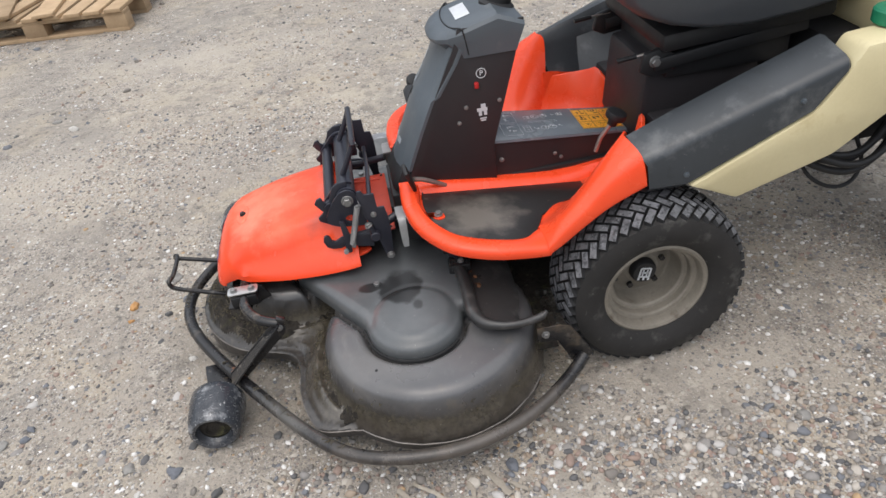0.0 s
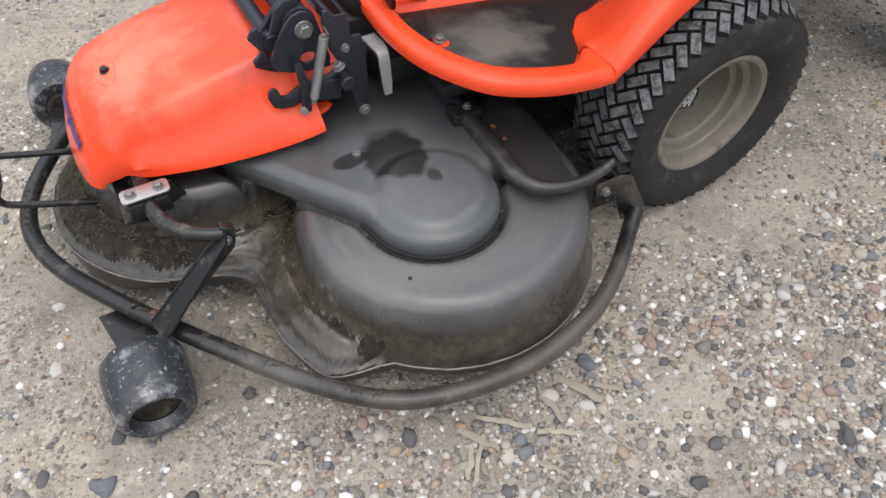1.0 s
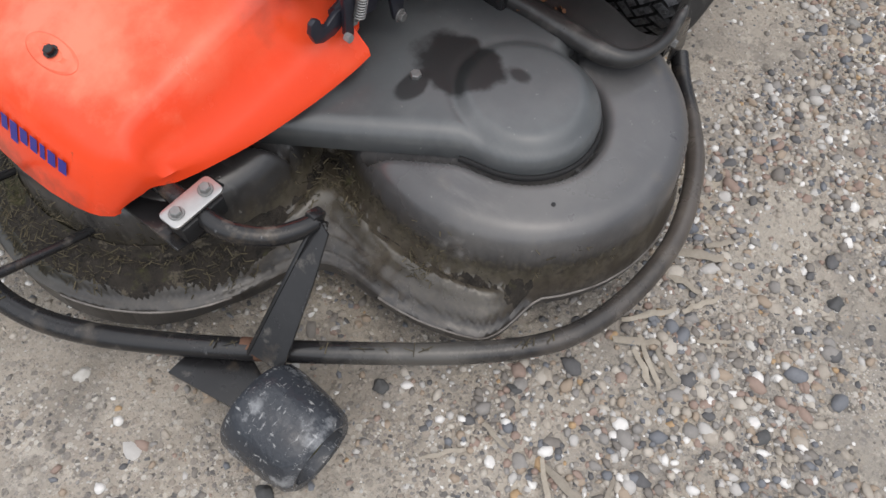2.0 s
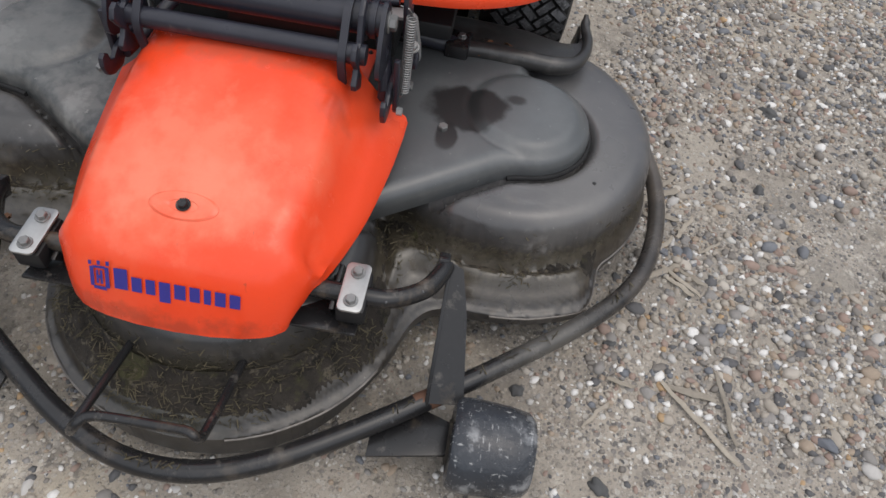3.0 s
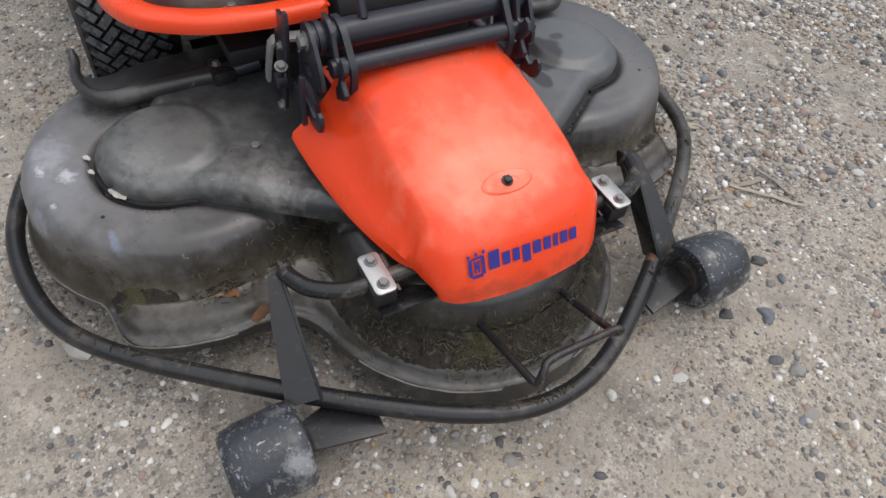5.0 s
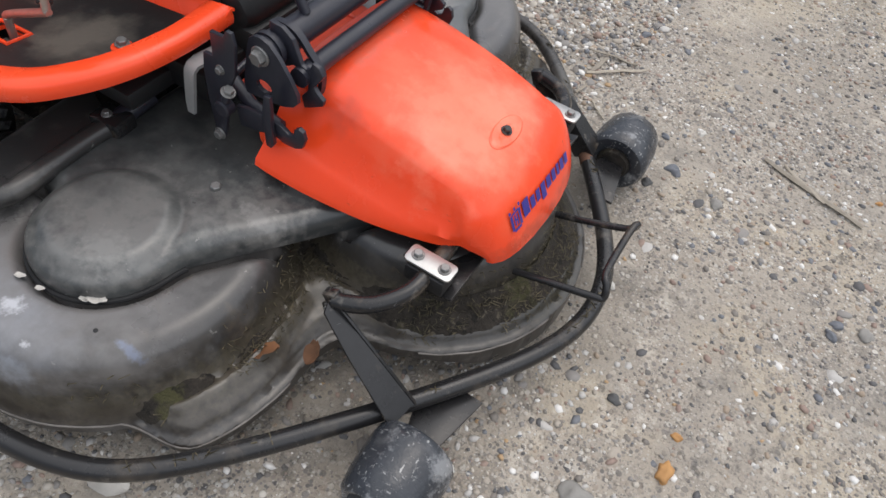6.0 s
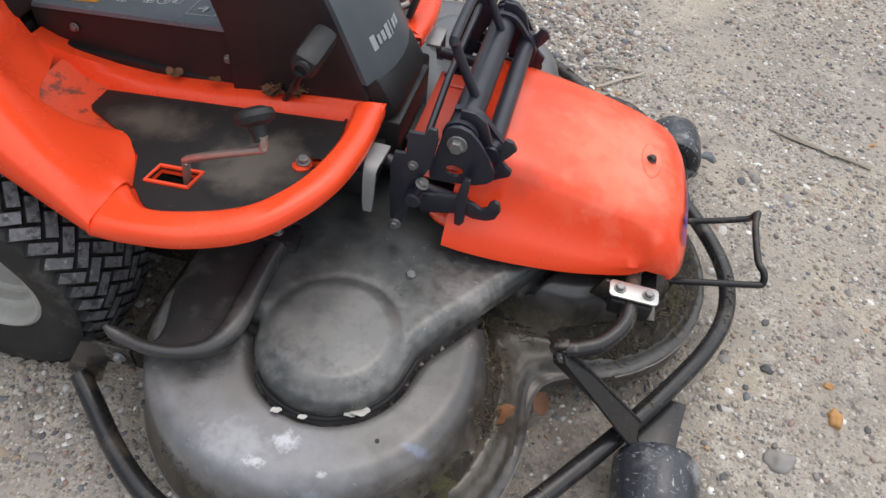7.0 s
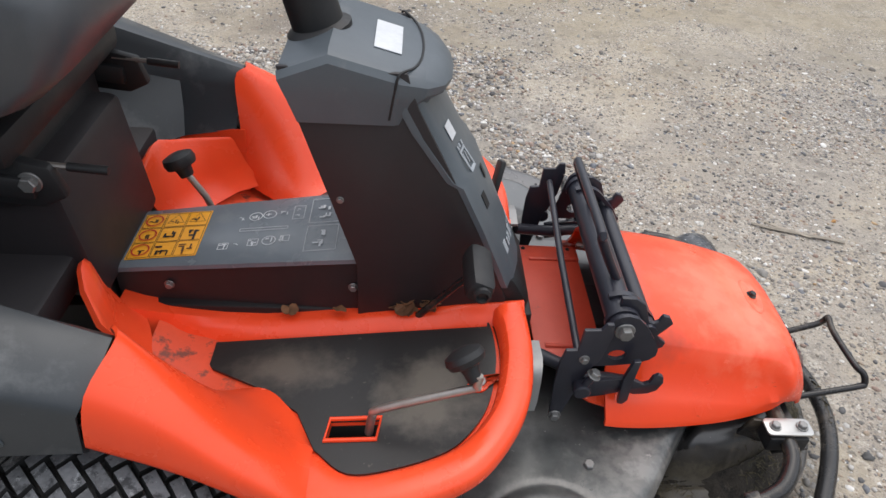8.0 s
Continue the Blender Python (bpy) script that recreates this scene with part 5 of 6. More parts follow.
console = group("console", mower)
tagged(console, label="black and slate-grey steering console")
for s in (-1, 1):
    part("side_plate", side([(-0.052, 0.748), (-0.137, 0.458), (-0.137, 0.345), (-0.345, 0.345), (-0.352, 0.40), (-0.305, 0.52), (-0.215, 0.70), (-0.20, 0.745)], 0.093 * s, 0.006), PLATE, console,
         "brown-black steel side plate")
    part("tunnel_plate", thicken(loft([[(x, tunnel_y(x) * s, tunnel_z(x) - 0.004), (x, tunnel_y(x) * s, 0.40), (x, tunnel_y(x) * s, 0.335)] for x in (-0.139, 0.0, 0.10, 0.215)]), 0.005), PLATE, console,
         "brown-black steel tunnel side")
    for x, z, r in ((-0.130, 0.407, 0.0055), (0.138, 0.391, 0.0055)) if s > 0 else ((-0.120, 0.405, 0.0050), (0.017, 0.392, 0.0038), (0.033, 0.379, 0.0038)):
        bolt("plate_screw", console, (x, (tunnel_y(x) + 0.003) * s, z), (0, s, 0), r)
    bolt("plate_screw", console, (-0.118, 0.096 * s, 0.568), (0, s, 0), 0.0038)
part("tunnel_top", loft([[(x, d * (tunnel_y(x) + w), tunnel_z(x) - h) for d, w, h in ((-1, 0.004, 0.008), (-1, 0.002, 0.002), (-1, -0.005, 0), (1, -0.005, 0), (1, 0.002, 0.002), (1, 0.004, 0.008))] for x in (-0.14, 0.04, 0.215)]), LAMINATE, console, "slate-grey tunnel top with printed symbols")
# front cover: grey plastic shell with a nosed top
FRONT = [(-0.374, 0.424, 0.081, -0.348), (-0.371, 0.432, 0.082, -0.344), (-0.364, 0.447, 0.082, -0.338), (-0.330, 0.523, 0.081, -0.305), (-0.298, 0.592, 0.083, -0.272), (-0.288, 0.600, 0.086, -0.258),
         (-0.250, 0.668, 0.088, -0.212), (-0.232, 0.700, 0.089, -0.195), (-0.226, 0.725, 0.090, -0.190)]
SWEEP = ((0.0, -0.003), (0.035, 0.000), (0.062, 0.007))


def front_x(z, y):
    """Front face of the cover at a height, bowed across."""
    k = max(i for i in range(len(FRONT) - 1) if FRONT[i][1] <= z)
    a, b = FRONT[k], FRONT[k + 1]
    q = (z - a[1]) / (b[1] - a[1])
    return a[0] + (b[0] - a[0]) * q + float(np.interp(abs(y), [w for w, d in SWEEP] + [0.09], [d for w, d in SWEEP] + [0.018]))


rows = []
for xf, z, hw, xs in FRONT:
    half = [(xf + d, y, z) for y, d in SWEEP if y < hw - 0.012] + [(xf + 0.010, hw - 0.008, z), (xf + 0.016, hw, z + 0.001), (xs - 0.004, 0.0972, z), (xs + 0.004, 0.0972, z)]
    while len(half) < 7:
        half.insert(1, tuple((p + q) / 2 for p, q in zip(half[0], half[1])))
    rows.append([(x, -y, h) for x, y, h in half[:0:-1]] + half)
part("front_cover", loft(rows), GREY, console, "slate-grey plastic front cover", sharp=35)
skirt = [[(xs + 0.03, -0.0895, z), (xs, -0.0885, z), (xf + 0.006, -0.080, z), (xf, -0.066, z), (xf, 0.066, z), (xf + 0.006, 0.080, z), (xs, 0.0885, z), (xs + 0.03, 0.0895, z)]
         for xf, z, xs in ((-0.362, 0.428, -0.340), (-0.370, 0.421, -0.346), (-0.392, 0.384, -0.368), (-0.394, 0.372, -0.370), (-0.384, 0.352, -0.362))]
part("front_skirt", thicken(loft(skirt), 0.004), BLACK, console, "black plastic skirt below the grey cover")
CAP = [(0.680, ((-0.072, 0.1065), (-0.184, 0.1065), (-0.203, 0.098), (-0.216, 0.075), (-0.222, 0.04), (-0.224, 0.0))),
       (0.712, ((-0.062, 0.109), (-0.188, 0.109), (-0.212, 0.100), (-0.228, 0.076), (-0.236, 0.04), (-0.238, 0.0))),
       (0.728, ((-0.057, 0.1105), (-0.192, 0.1105), (-0.222, 0.099), (-0.243, 0.074), (-0.253, 0.04), (-0.256, 0.0))),
       (0.741, ((-0.053, 0.110), (-0.193, 0.109), (-0.225, 0.097), (-0.245, 0.072), (-0.255, 0.04), (-0.258, 0.0))),
       (0.749, ((-0.052, 0.104), (-0.190, 0.102), (-0.220, 0.090), (-0.239, 0.067), (-0.248, 0.038), (-0.251, 0.0))),
       (0.753, ((-0.054, 0.090), (-0.180, 0.090), (-0.208, 0.078), (-0.224, 0.058), (-0.232, 0.032), (-0.234, 0.0)))]
rows = []
for z, pts in CAP:
    rows.append([(x, y * 0.93, z) for x, y in pts] + [(x, -y * 0.93, z) for x, y in pts[-2::-1]])
cap_mesh = loft(rows, closed=True, cap=True)
for x in (-0.111, -0.15, -0.19, -0.222):
    bmesh.ops.bisect_plane(cap_mesh, geom=list(cap_mesh.verts) + list(cap_mesh.edges) + list(cap_mesh.faces), plane_co=(x, 0, 0), plane_no=(1, 0, 0))


def cap_top(x):
    """Height of the gabled cap top: a low ridge that falls to the nose and to the rear."""
    return 0.768 - 0.27 * max(0, -0.111 - x) - 0.38 * max(0, x + 0.111)


for v in cap_mesh.verts:
    v.co.z += (cap_top(v.co.x) - 0.753) * min(1, max(0, (v.co.z - 0.684) / 0.055))
part("console_cap", cap_mesh, GREY, console, "slate-grey console top", sharp=30)
seam = [(-0.180, 0.1068, 0.688), (-0.186, 0.1098, 0.725), (-0.190, 0.109, 0.744), (-0.196, 0.100, 0.7462), (-0.208, 0.078, 0.7427), (-0.216, 0.045, 0.7405), (-0.219, 0.0, 0.7397)]
seam = [(x, y * 0.93, z) for x, y, z in seam]
part("cap_seam", tube(seam + mirror(seam[-2::-1]), 0.0016, 6, steps=4), BLACK, console)
part("cap_label", box((0.034, 0.085, 0.0012), pose(-0.176, 0.005, cap_top(-0.176) + 0.0012, 0, -15, 0), 0.0003), WHITE, console, "blank white paper label")
part("column_boot", lathe([(0.040, -0.004), (0.041, 0.006), (0.036, 0.010), (0.032, 0.012), (0.031, 0.06), (0.029, 0.10), (0.027, 0.16), (0, 0.16)], pose(-0.092, 0, 0.752, 0, 16, 0), 36), BLACK, console, "black steering column boot")
part("parking_switch", box((0.010, 0.008, 0.014), pose(-0.169, -0.099, 0.614), 0.002), RED, console, "small red switch")
# pedal beside the console: a round-edged rubber pad along a cross pin
part("pedal_rod", tube([(-0.219, 0.104, 0.362), (-0.245, 0.115, 0.405), (-0.278, 0.140, 0.470), (-0.294, 0.155, 0.498)], 0.0055, 10, steps=4), STEEL_BLACK, console)
part("pedal_pad", box((0.036, 0.086, 0.036), pose(-0.299, 0.156, 0.503, 0, -24, 0), 0.012), BLACK, console, "black rubber pedal")
part("pedal_hub", lathe([(0, 0), (0.011, 0), (0.012, 0.006), (0.008, 0.008), (0.006, 0.003), (0, 0.003)], pose(-0.301, 0.198, 0.505, -90, 0, 0), 20), BLACK, console)

part("pedal_blade", box((0.010, 0.034, 0.080), pose(-0.355, -0.152, 0.440, 25, -14, 0), 0.004), BLACK, console, "black rubber pedal blade")
part("pedal_rod", tube([(-0.345, -0.140, 0.428), (-0.318, -0.128, 0.414), (-0.270, -0.110, 0.378), (-0.262, -0.104, 0.366)], 0.0058, 10, steps=4), CHROME, console, "bare steel pedal rod")

stick = group("stick_lever", mower)
part("stick_rod", tube([(0.113, -0.103, 0.390), (0.124, -0.104, 0.425), (0.150, -0.110, 0.466)], 0.0055, 10), CHROME, stick)
part("stick_knob", lathe([(0.0, 0.0), (0.011, 0.0), (0.013, 0.012), (0.014, 0.016), (0.024, 0.019), (0.026, 0.027), (0.024, 0.035), (0.013, 0.039), (0, 0.040)], pose(0.149, -0.110, 0.460, 8, 20, 0), 28), BLACK, stick, "black ribbed knob")


def tunnel_patch(bm, x0, x1, y0, y1, lift):
    vs = [bm.verts.new((x, y, tunnel_z(x) + lift)) for x, y in ((x0, y0), (x1, y0), (x1, y1), (x0, y1))]
    bm.faces.new(vs)


def tunnel_frame(bm, x0, x1, y0, y1, w, lift=0.0012):
    for a in ((x0, x1, y0, y0 + w), (x0, x1, y1 - w, y1), (x0, x0 + w, y0 + w, y1 - w), (x1 - w, x1, y0 + w, y1 - w)):
        tunnel_patch(bm, *a, lift)


def tunnel_ring(bm, x, y, r, w, lift=0.0012, corners=20, turn=0.0):
    """A printed ring, or with three corners a triangle."""
    rows = [[bm.verts.new((x + q * math.cos(a), y + q * math.sin(a), tunnel_z(x + q * math.cos(a)) + lift)) for q in (r, r - w)] for a in (turn + 2 * math.pi * k / corners for k in range(corners))]
    for a, b in zip(rows, rows[1:] + rows[:1]):
        bm.faces.new((a[0], b[0], b[1], a[1]))


def scribble(bm, x, y, size, lift, pieces):
    """A small unreadable figure made of a few bars."""
    for k in range(pieces):
        a, b = x + rnd.uniform(-0.5, 0.3) * size, y + rnd.uniform(-0.5, 0.3) * size
        da, db = (rnd.uniform(0.12, 0.22), rnd.uniform(0.4, 0.7)) if k % 2 else (rnd.uniform(0.35, 0.6), rnd.uniform(0.12, 0.22))
        tunnel_patch(bm, a, a + da * size, b, b + db * size, lift + 0.0002 * k)


label = bmesh.new()
tunnel_patch(label, 0.099, 0.203, -0.055, 0.055, 0.0010)
warning = part("warning_label", label, AMBER, console, "amber warning label with dark pictograms")
rnd = random.Random(5)
for i in range(3):
    for j in range(3):
        pict = bmesh.new()
        x0, y0 = 0.101 + i * 0.0338, -0.053 + j * 0.0358
        x, y = x0 + 0.0162, y0 + 0.0172
        tunnel_frame(pict, x0, x0 + 0.0324, y0, y0 + 0.0344, 0.0009, 0.0014)
        if i < 2 and j == 0:
            tunnel_ring(pict, x, y, 0.015, 0.0014, 0.0014, 3, math.pi / 2 * 3)
        scribble(pict, x, y, 0.012 if i == 2 or j == 0 else 0.019, 0.0015, 4 if i == 2 or j == 0 else 6)
        part("pictogram", pict, BLACK if i or j != 2 else LEAF, console)
        if i == 2:
            ring = bmesh.new()
            tunnel_ring(ring, x, y, 0.0135, 0.0022, 0.0026)
            part("pictogram", ring, RED, console, "red prohibition ring")
for x0, x1, y0, y1 in ((-0.104, -0.057, -0.067, -0.005), (-0.104, -0.057, 0.002, 0.062), (-0.048, -0.030, -0.052, -0.018), (-0.027, 0.046, -0.002, 0.005)):
    pict = bmesh.new()
    tunnel_frame(pict, x0, x1, y0, y1, 0.0009)
    if y1 - y0 > 0.01:
        for k in range(2):
            scribble(pict, (x0 + x1) / 2, y0 + (y1 - y0) * (0.3 + 0.42 * k), (x1 - x0) * 0.36, 0.0012, 4)
    part("symbol_print", pict, WHITE, console, "white symbol print")
for x, y, r, kind in ((-0.016, -0.037, 0.010, 0), (0.006, -0.034, 0.0105, 20), (0.027, -0.031, 0.0105, 20), (0.046, -0.027, 0.008, 0), (-0.026, 0.028, 0.010, 4), (-0.003, 0.031, 0.0105, 20), (0.020, 0.033, 0.011, 4), (0.044, 0.036, 0.006, 0), (0.063, 0.038, 0.0105, 4)):
    pict = bmesh.new()
    if kind:
        tunnel_ring(pict, x, y, r, 0.0014, 0.0012, kind, math.pi / 4)
    scribble(pict, x, y, r * 1.1, 0.0013, 4)
    part("symbol_print", pict, WHITE, console, "white symbol print")


def plate_text(text, x, z, size, y, mat):
    cu = bpy.data.curves.new("letter", "FONT")
    cu.body, cu.size, cu.extrude, cu.align_x, cu.align_y = text, size, 0.0003, "CENTER", "CENTER"
    cu.materials.append(mat)
    ob = new("letter", cu)
    ob.matrix_world = pose(x, y, z, 90, 0, 0)
    ob.parent = console
    return ob


plate_text("P", -0.156, 0.640, 0.017, -0.0972, WHITE)
ring = [(-0.156 + 0.011 * math.cos(a), -0.0968, 0.640 + 0.011 * math.sin(a)) for a in np.linspace(0, 2 * math.pi, 24, endpoint=False)]
part("ring_print", tube(ring, 0.001, 6, closed=True), WHITE, console)
for x, z, w, h in ((-0.160, 0.556, 0.024, 0.008), (-0.157, 0.565, 0.011, 0.010), (-0.165, 0.547, 0.007, 0.011), (-0.153, 0.547, 0.007, 0.011), (-0.159, 0.534, 0.016, 0.003), (-0.159, 0.529, 0.012, 0.003)):
    part("symbol_print", box((w, 0.0008, h), pose(x, -0.0966, z - 0.004), 0.0), WHITE, console)
for x, z in ((-0.197, 0.567), (-0.216, 0.531)):
    bolt("plate_rivet", console, (x, -0.096, z - 0.004), (0, -1, 0), 0.004, STEEL_BOLT)
# pale mark and bars on the front cover, a small white label and two key holes


def front_patch(name, y, z, w, h, mat, lift=0.0012):
    bm = bmesh.new()
    vs = [bm.verts.new((front_x(c, b) - lift, b, c)) for b, c in ((y - w / 2, z - h / 2), (y + w / 2, z - h / 2), (y + w / 2, z + h / 2), (y - w / 2, z + h / 2))]
    bm.faces.new(vs)
    part(name, thicken(bm, 0.0008), mat, console)


for k, (w, h) in enumerate(((0.011, 0.020), (0.006, 0.013), (0.009, 0.013), (0.010, 0.020), (0.003, 0.020), (0.009, 0.013), (0.009, 0.013))):
    front_patch("letter_bar", 0.058 - 0.0125 * k, 0.470, w, h, PRINT)
front_patch("paper_label", 0.052, 0.652, 0.020, 0.020, WHITE)
for dy, dz, w, h in ((-0.010, 0, 0.003, 0.028), (0.010, 0, 0.003, 0.028), (0, -0.014, 0.020, 0.003), (0, 0.012, 0.020, 0.003), (-0.003, 0, 0.002, 0.016), (0.003, 0, 0.002, 0.016), (-0.009, 0.018, 0.004, 0.005), (0, 0.018, 0.004, 0.005), (0.009, 0.018, 0.004, 0.005)):
    front_patch("shield_bar", 0.048 + dy, 0.610 + dz, w, h, PRINT)
front_patch("key_hole", 0.062, 0.553, 0.012, 0.022, BLACK, 0.0014)
front_patch("key_hole", 0.028, 0.578, 0.010, 0.018, BLACK, 0.0014)

# ---- seat ----
seat = group("driver_seat", mower)
tagged(seat, label="black vinyl driver's seat on a steel carrier")
PROFILE = [(0.105, 0.86), (0.105, 0.815), (0.125, 0.775), (0.165, 0.742), (0.225, 0.716), (0.30, 0.698), (0.40, 0.690), (0.52, 0.700), (0.64, 0.72), (0.66, 0.80), (0.62, 0.86), (0.40, 0.865), (0.25, 0.885), (0.15, 0.89)]
mid = Vector((0.38, 0.79))
cush = []
for y, k in ((-0.235, 0.80), (-0.228, 0.90), (-0.210, 0.96), (-0.18, 1.0), (0.0, 0.99), (0.18, 1.0), (0.210, 0.96), (0.228, 0.90), (0.235, 0.80)):
    cush.append([(mid.x + (x - mid.x) * (1 - (1 - k) * 0.5), y, mid.y + (z - mid.y) * k) for x, z in PROFILE])
part("cushion", loft(cush, closed=True, cap=True), SEAT, seat, sharp=70)
part("backrest", box((0.11, 0.44, 0.42), pose(0.70, 0, 1.04, 0, 12, 0), 0.045), SEAT, seat)
part("seat_pan", box((0.40, 0.36, 0.045), pose(0.43, 0, 0.675, 0, -3, 0), 0.015), BLACK, seat)
part("slide_rail", box((0.36, 0.03, 0.03), pose(0.40, -0.15, 0.632, 0, -6, 0), 0.006), BLACK, seat)
part("slide_rail", box((0.36, 0.03, 0.03), pose(0.40, 0.15, 0.632, 0, -6, 0), 0.006), BLACK, seat)
part("under_tray", box((0.36, 0.46, 0.05), pose(0.41, 0, 0.455), 0.01), PLATE, seat)
part("carrier", box((0.30, 0.28, 0.07), pose(0.41, 0, 0.60), 0.012), BLACK, seat)
part("seat_stand", prism([(0.205, 0.40), (0.225, 0.60), (0.50, 0.62), (0.52, 0.40)], XZ, 0.24, 0.015), PLATE, seat, "brown-black steel seat stand")
for s in (-1, 1):
    part("hinge_ear", side([(0.19, 0.60), (0.20, 0.64), (0.24, 0.65), (0.275, 0.63), (0.27, 0.59), (0.22, 0.585)], 0.15 * s, 0.016, 0.004), BLACK, seat)
    bolt("hinge_bolt", seat, (0.225, 0.158 * s, 0.622), (0, s, 0), 0.010)
    part("release_rod", tube([(0.235, 0.145 * s, 0.640), (0.185, 0.145 * s, 0.636)], 0.0035, 8), CHROME, seat)
    part("release_grip", tube([(0.185, 0.145 * s, 0.636), (0.140, 0.145 * s, 0.632)], 0.0055, 10), BLACK, seat)

# ---- rear body ----
rear_body = group("rear_body", mower)
tagged(rear_body, label="faded cream plastic rear body with a green fuel cap")
for s in (-1, 1):
    out = [(0.20, 0.448), (0.455, 0.574), (0.514, 0.665), (0.53, 0.695), (0.66, 0.705), (0.95, 0.72), (1.02, 0.60), (0.80, 0.56), (0.62, 0.54), (0.515, 0.462), (0.31, 0.397), (0.24, 0.432)]
    part("side_panel", side(out, 0.372 * s, 0.085, 0.012), CREAM, rear_body, "faded cream side panel")
part("engine_cover", box((0.44, 0.62, 0.16), pose(0.90, 0, 0.70), 0.03), CREAM, rear_body)
part("fuel_cap", lathe([(0.036, 0.0), (0.040, 0.004), (0.040, 0.026), (0.036, 0.030), (0.020, 0.031), (0.018, 0.024), (0, 0.024)], Matrix.Translation((0.625, -0.345, 0.702)), 28), GREEN, rear_body, "green screw-on fuel cap")

for k, (dy, dz) in enumerate(((0.0, 0.0), (0.03, 0.012), (0.015, 0.035), (-0.02, 0.03))):
    part("hydraulic_hose", tube([(0.50, -0.22 + dy, 0.40 + dz), (0.60, -0.26 + dy, 0.335 + dz), (0.68, -0.28 + dy, 0.315 + dz), (0.76, -0.26 + dy, 0.335 + dz), (0.86, -0.2 + dy, 0.39 + dz)], 0.009, 10, steps=5), BLACK, rear_body, "sagging black hydraulic hose")
part("loose_cable", tube([(0.57, -0.22, 0.36), (0.60, -0.25, 0.30), (0.66, -0.26, 0.262), (0.72, -0.25, 0.262), (0.74, -0.24, 0.31), (0.72, -0.22, 0.38)], 0.005, 8, steps=5), BLACK, rear_body)
part("engine_shroud", box((0.30, 0.36, 0.10), pose(0.86, -0.02, 0.81), 0.02), RED, rear_body, "dull red engine shroud")
part("red_grip", tube([(0.60, -0.17, 0.735), (0.66, -0.18, 0.750), (0.72, -0.17, 0.742)], 0.012, 10, steps=4), RED, rear_body, "red plastic grip")
part("engine_block", box((0.40, 0.40, 0.26), pose(0.80, 0, 0.50), 0.02), BLACK, rear_body)

# ---- pallet ----
pallet = tagged(group("wooden_pallet", None, (-2.35, 3.55, 0)), "weathered pale wooden pallet with loose boards, on the gravel", "pallet")
pallet.rotation_euler = (0, 0, radians(-8))
wobble = random.Random(8)
for k in range(9):
    part("top_board", box((0.105, 0.82, 0.022), pose(-0.545 + 0.136 * k, wobble.uniform(-0.01, 0.01), 0.133, 0, 0, wobble.uniform(-1, 1)), 0.002), WOOD, pallet)
for y in (-0.35, 0, 0.35):
    part("stringer_board", box((1.2, 0.10, 0.022), pose(0, y, 0.111), 0.002), WOOD, pallet)
    part("bottom_board", box((1.2, 0.10, 0.022), pose(0, y, 0.011), 0.002), WOOD, pallet)
    for x in (-0.53, 0, 0.53):
        part("block", box((0.14, 0.10, 0.078), pose(x, y, 0.061), 0.002), WOOD, pallet)
for x, y, z, tilt, turn, w in ((0.02, -0.02, 0.156, 0, 12, 0.13), (-0.16, 0.02, 0.157, 0, -6, 0.12), (-0.30, -0.05, 0.178, 4, 20, 0.12), (-0.44, 0.0, 0.160, 0, 8, 0.12)):
    part("loose_board", box((w, 0.85, 0.020), pose(x, y, z, 0, tilt, turn), 0.002), WOOD, pallet)

# ---- loose gravel ----
def ico(level):
    if not level:
        v = np.array([(1, 0, 0), (-1, 0, 0), (0, 1, 0), (0, -1, 0), (0, 0, 1), (0, 0, -1.0)])
        return v, np.array([(0, 2, 4), (2, 1, 4), (1, 3, 4), (3, 0, 4), (2, 0, 5), (1, 2, 5), (3, 1, 5), (0, 3, 5)])
    bm = bmesh.new()
    bmesh.ops.create_icosphere(bm, subdivisions=level, radius=1.0)
    v = np.array([p.co[:] for p in bm.verts])
    f = np.array([[q.index for q in p.verts] for p in bm.faces])
    bm.free()
    return v, f


def coarse(x, y):
    """How much loose coarse gravel lies at a place: most of it beside the wheel and behind, none on two trodden patches."""
    beside = smoothstep(0.56, 0.74, -y) * smoothstep(-0.85, -0.35, x)
    bare = math.exp(-((x - 0.32) / 0.16) ** 2 - ((y + 0.55) / 0.13) ** 2) + math.exp(-((x + 0.20) / 0.13) ** 2 - ((y + 0.77) / 0.06) ** 2)
    n = noise.noise(Vector((x * 1.9, y * 1.9, 41.0))) + 0.7 * noise.noise(Vector((x * 6.5, y * 6.5, 13.0)))
    return max(0.0, 0.50 * beside * (1 - bare) + 0.85 * n * (1 - 0.6 * bare) + 0.08 * (1 - beside))


def pebble_points(rng, count, x0, x1, y0, y1, floor, loose):
    """Random places, thinned where a slow noise leaves the ground bare; loose says how far they keep to the coarse gravel."""
    xs, ys = rng.uniform(x0, x1, count), rng.uniform(y0, y1, count)
    keep = []
    for x, y in zip(xs, ys):
        n = noise.noise(Vector((x * 1.1, y * 1.1, 20.0))) + 0.6 * noise.noise(Vector((x * 3.7, y * 3.7, 31.0)))
        keep.append((n * 1.25 + 0.43 + floor) * (1 - loose) + loose * coarse(x, y))
    keep = np.array(keep) > rng.uniform(0, 1, count)
    if x1 - x0 > 5:
        keep &= ~((xs > -2.0) & (xs < 1.2) & (ys > -1.8) & (ys < 1.4))
    return xs[keep], ys[keep]


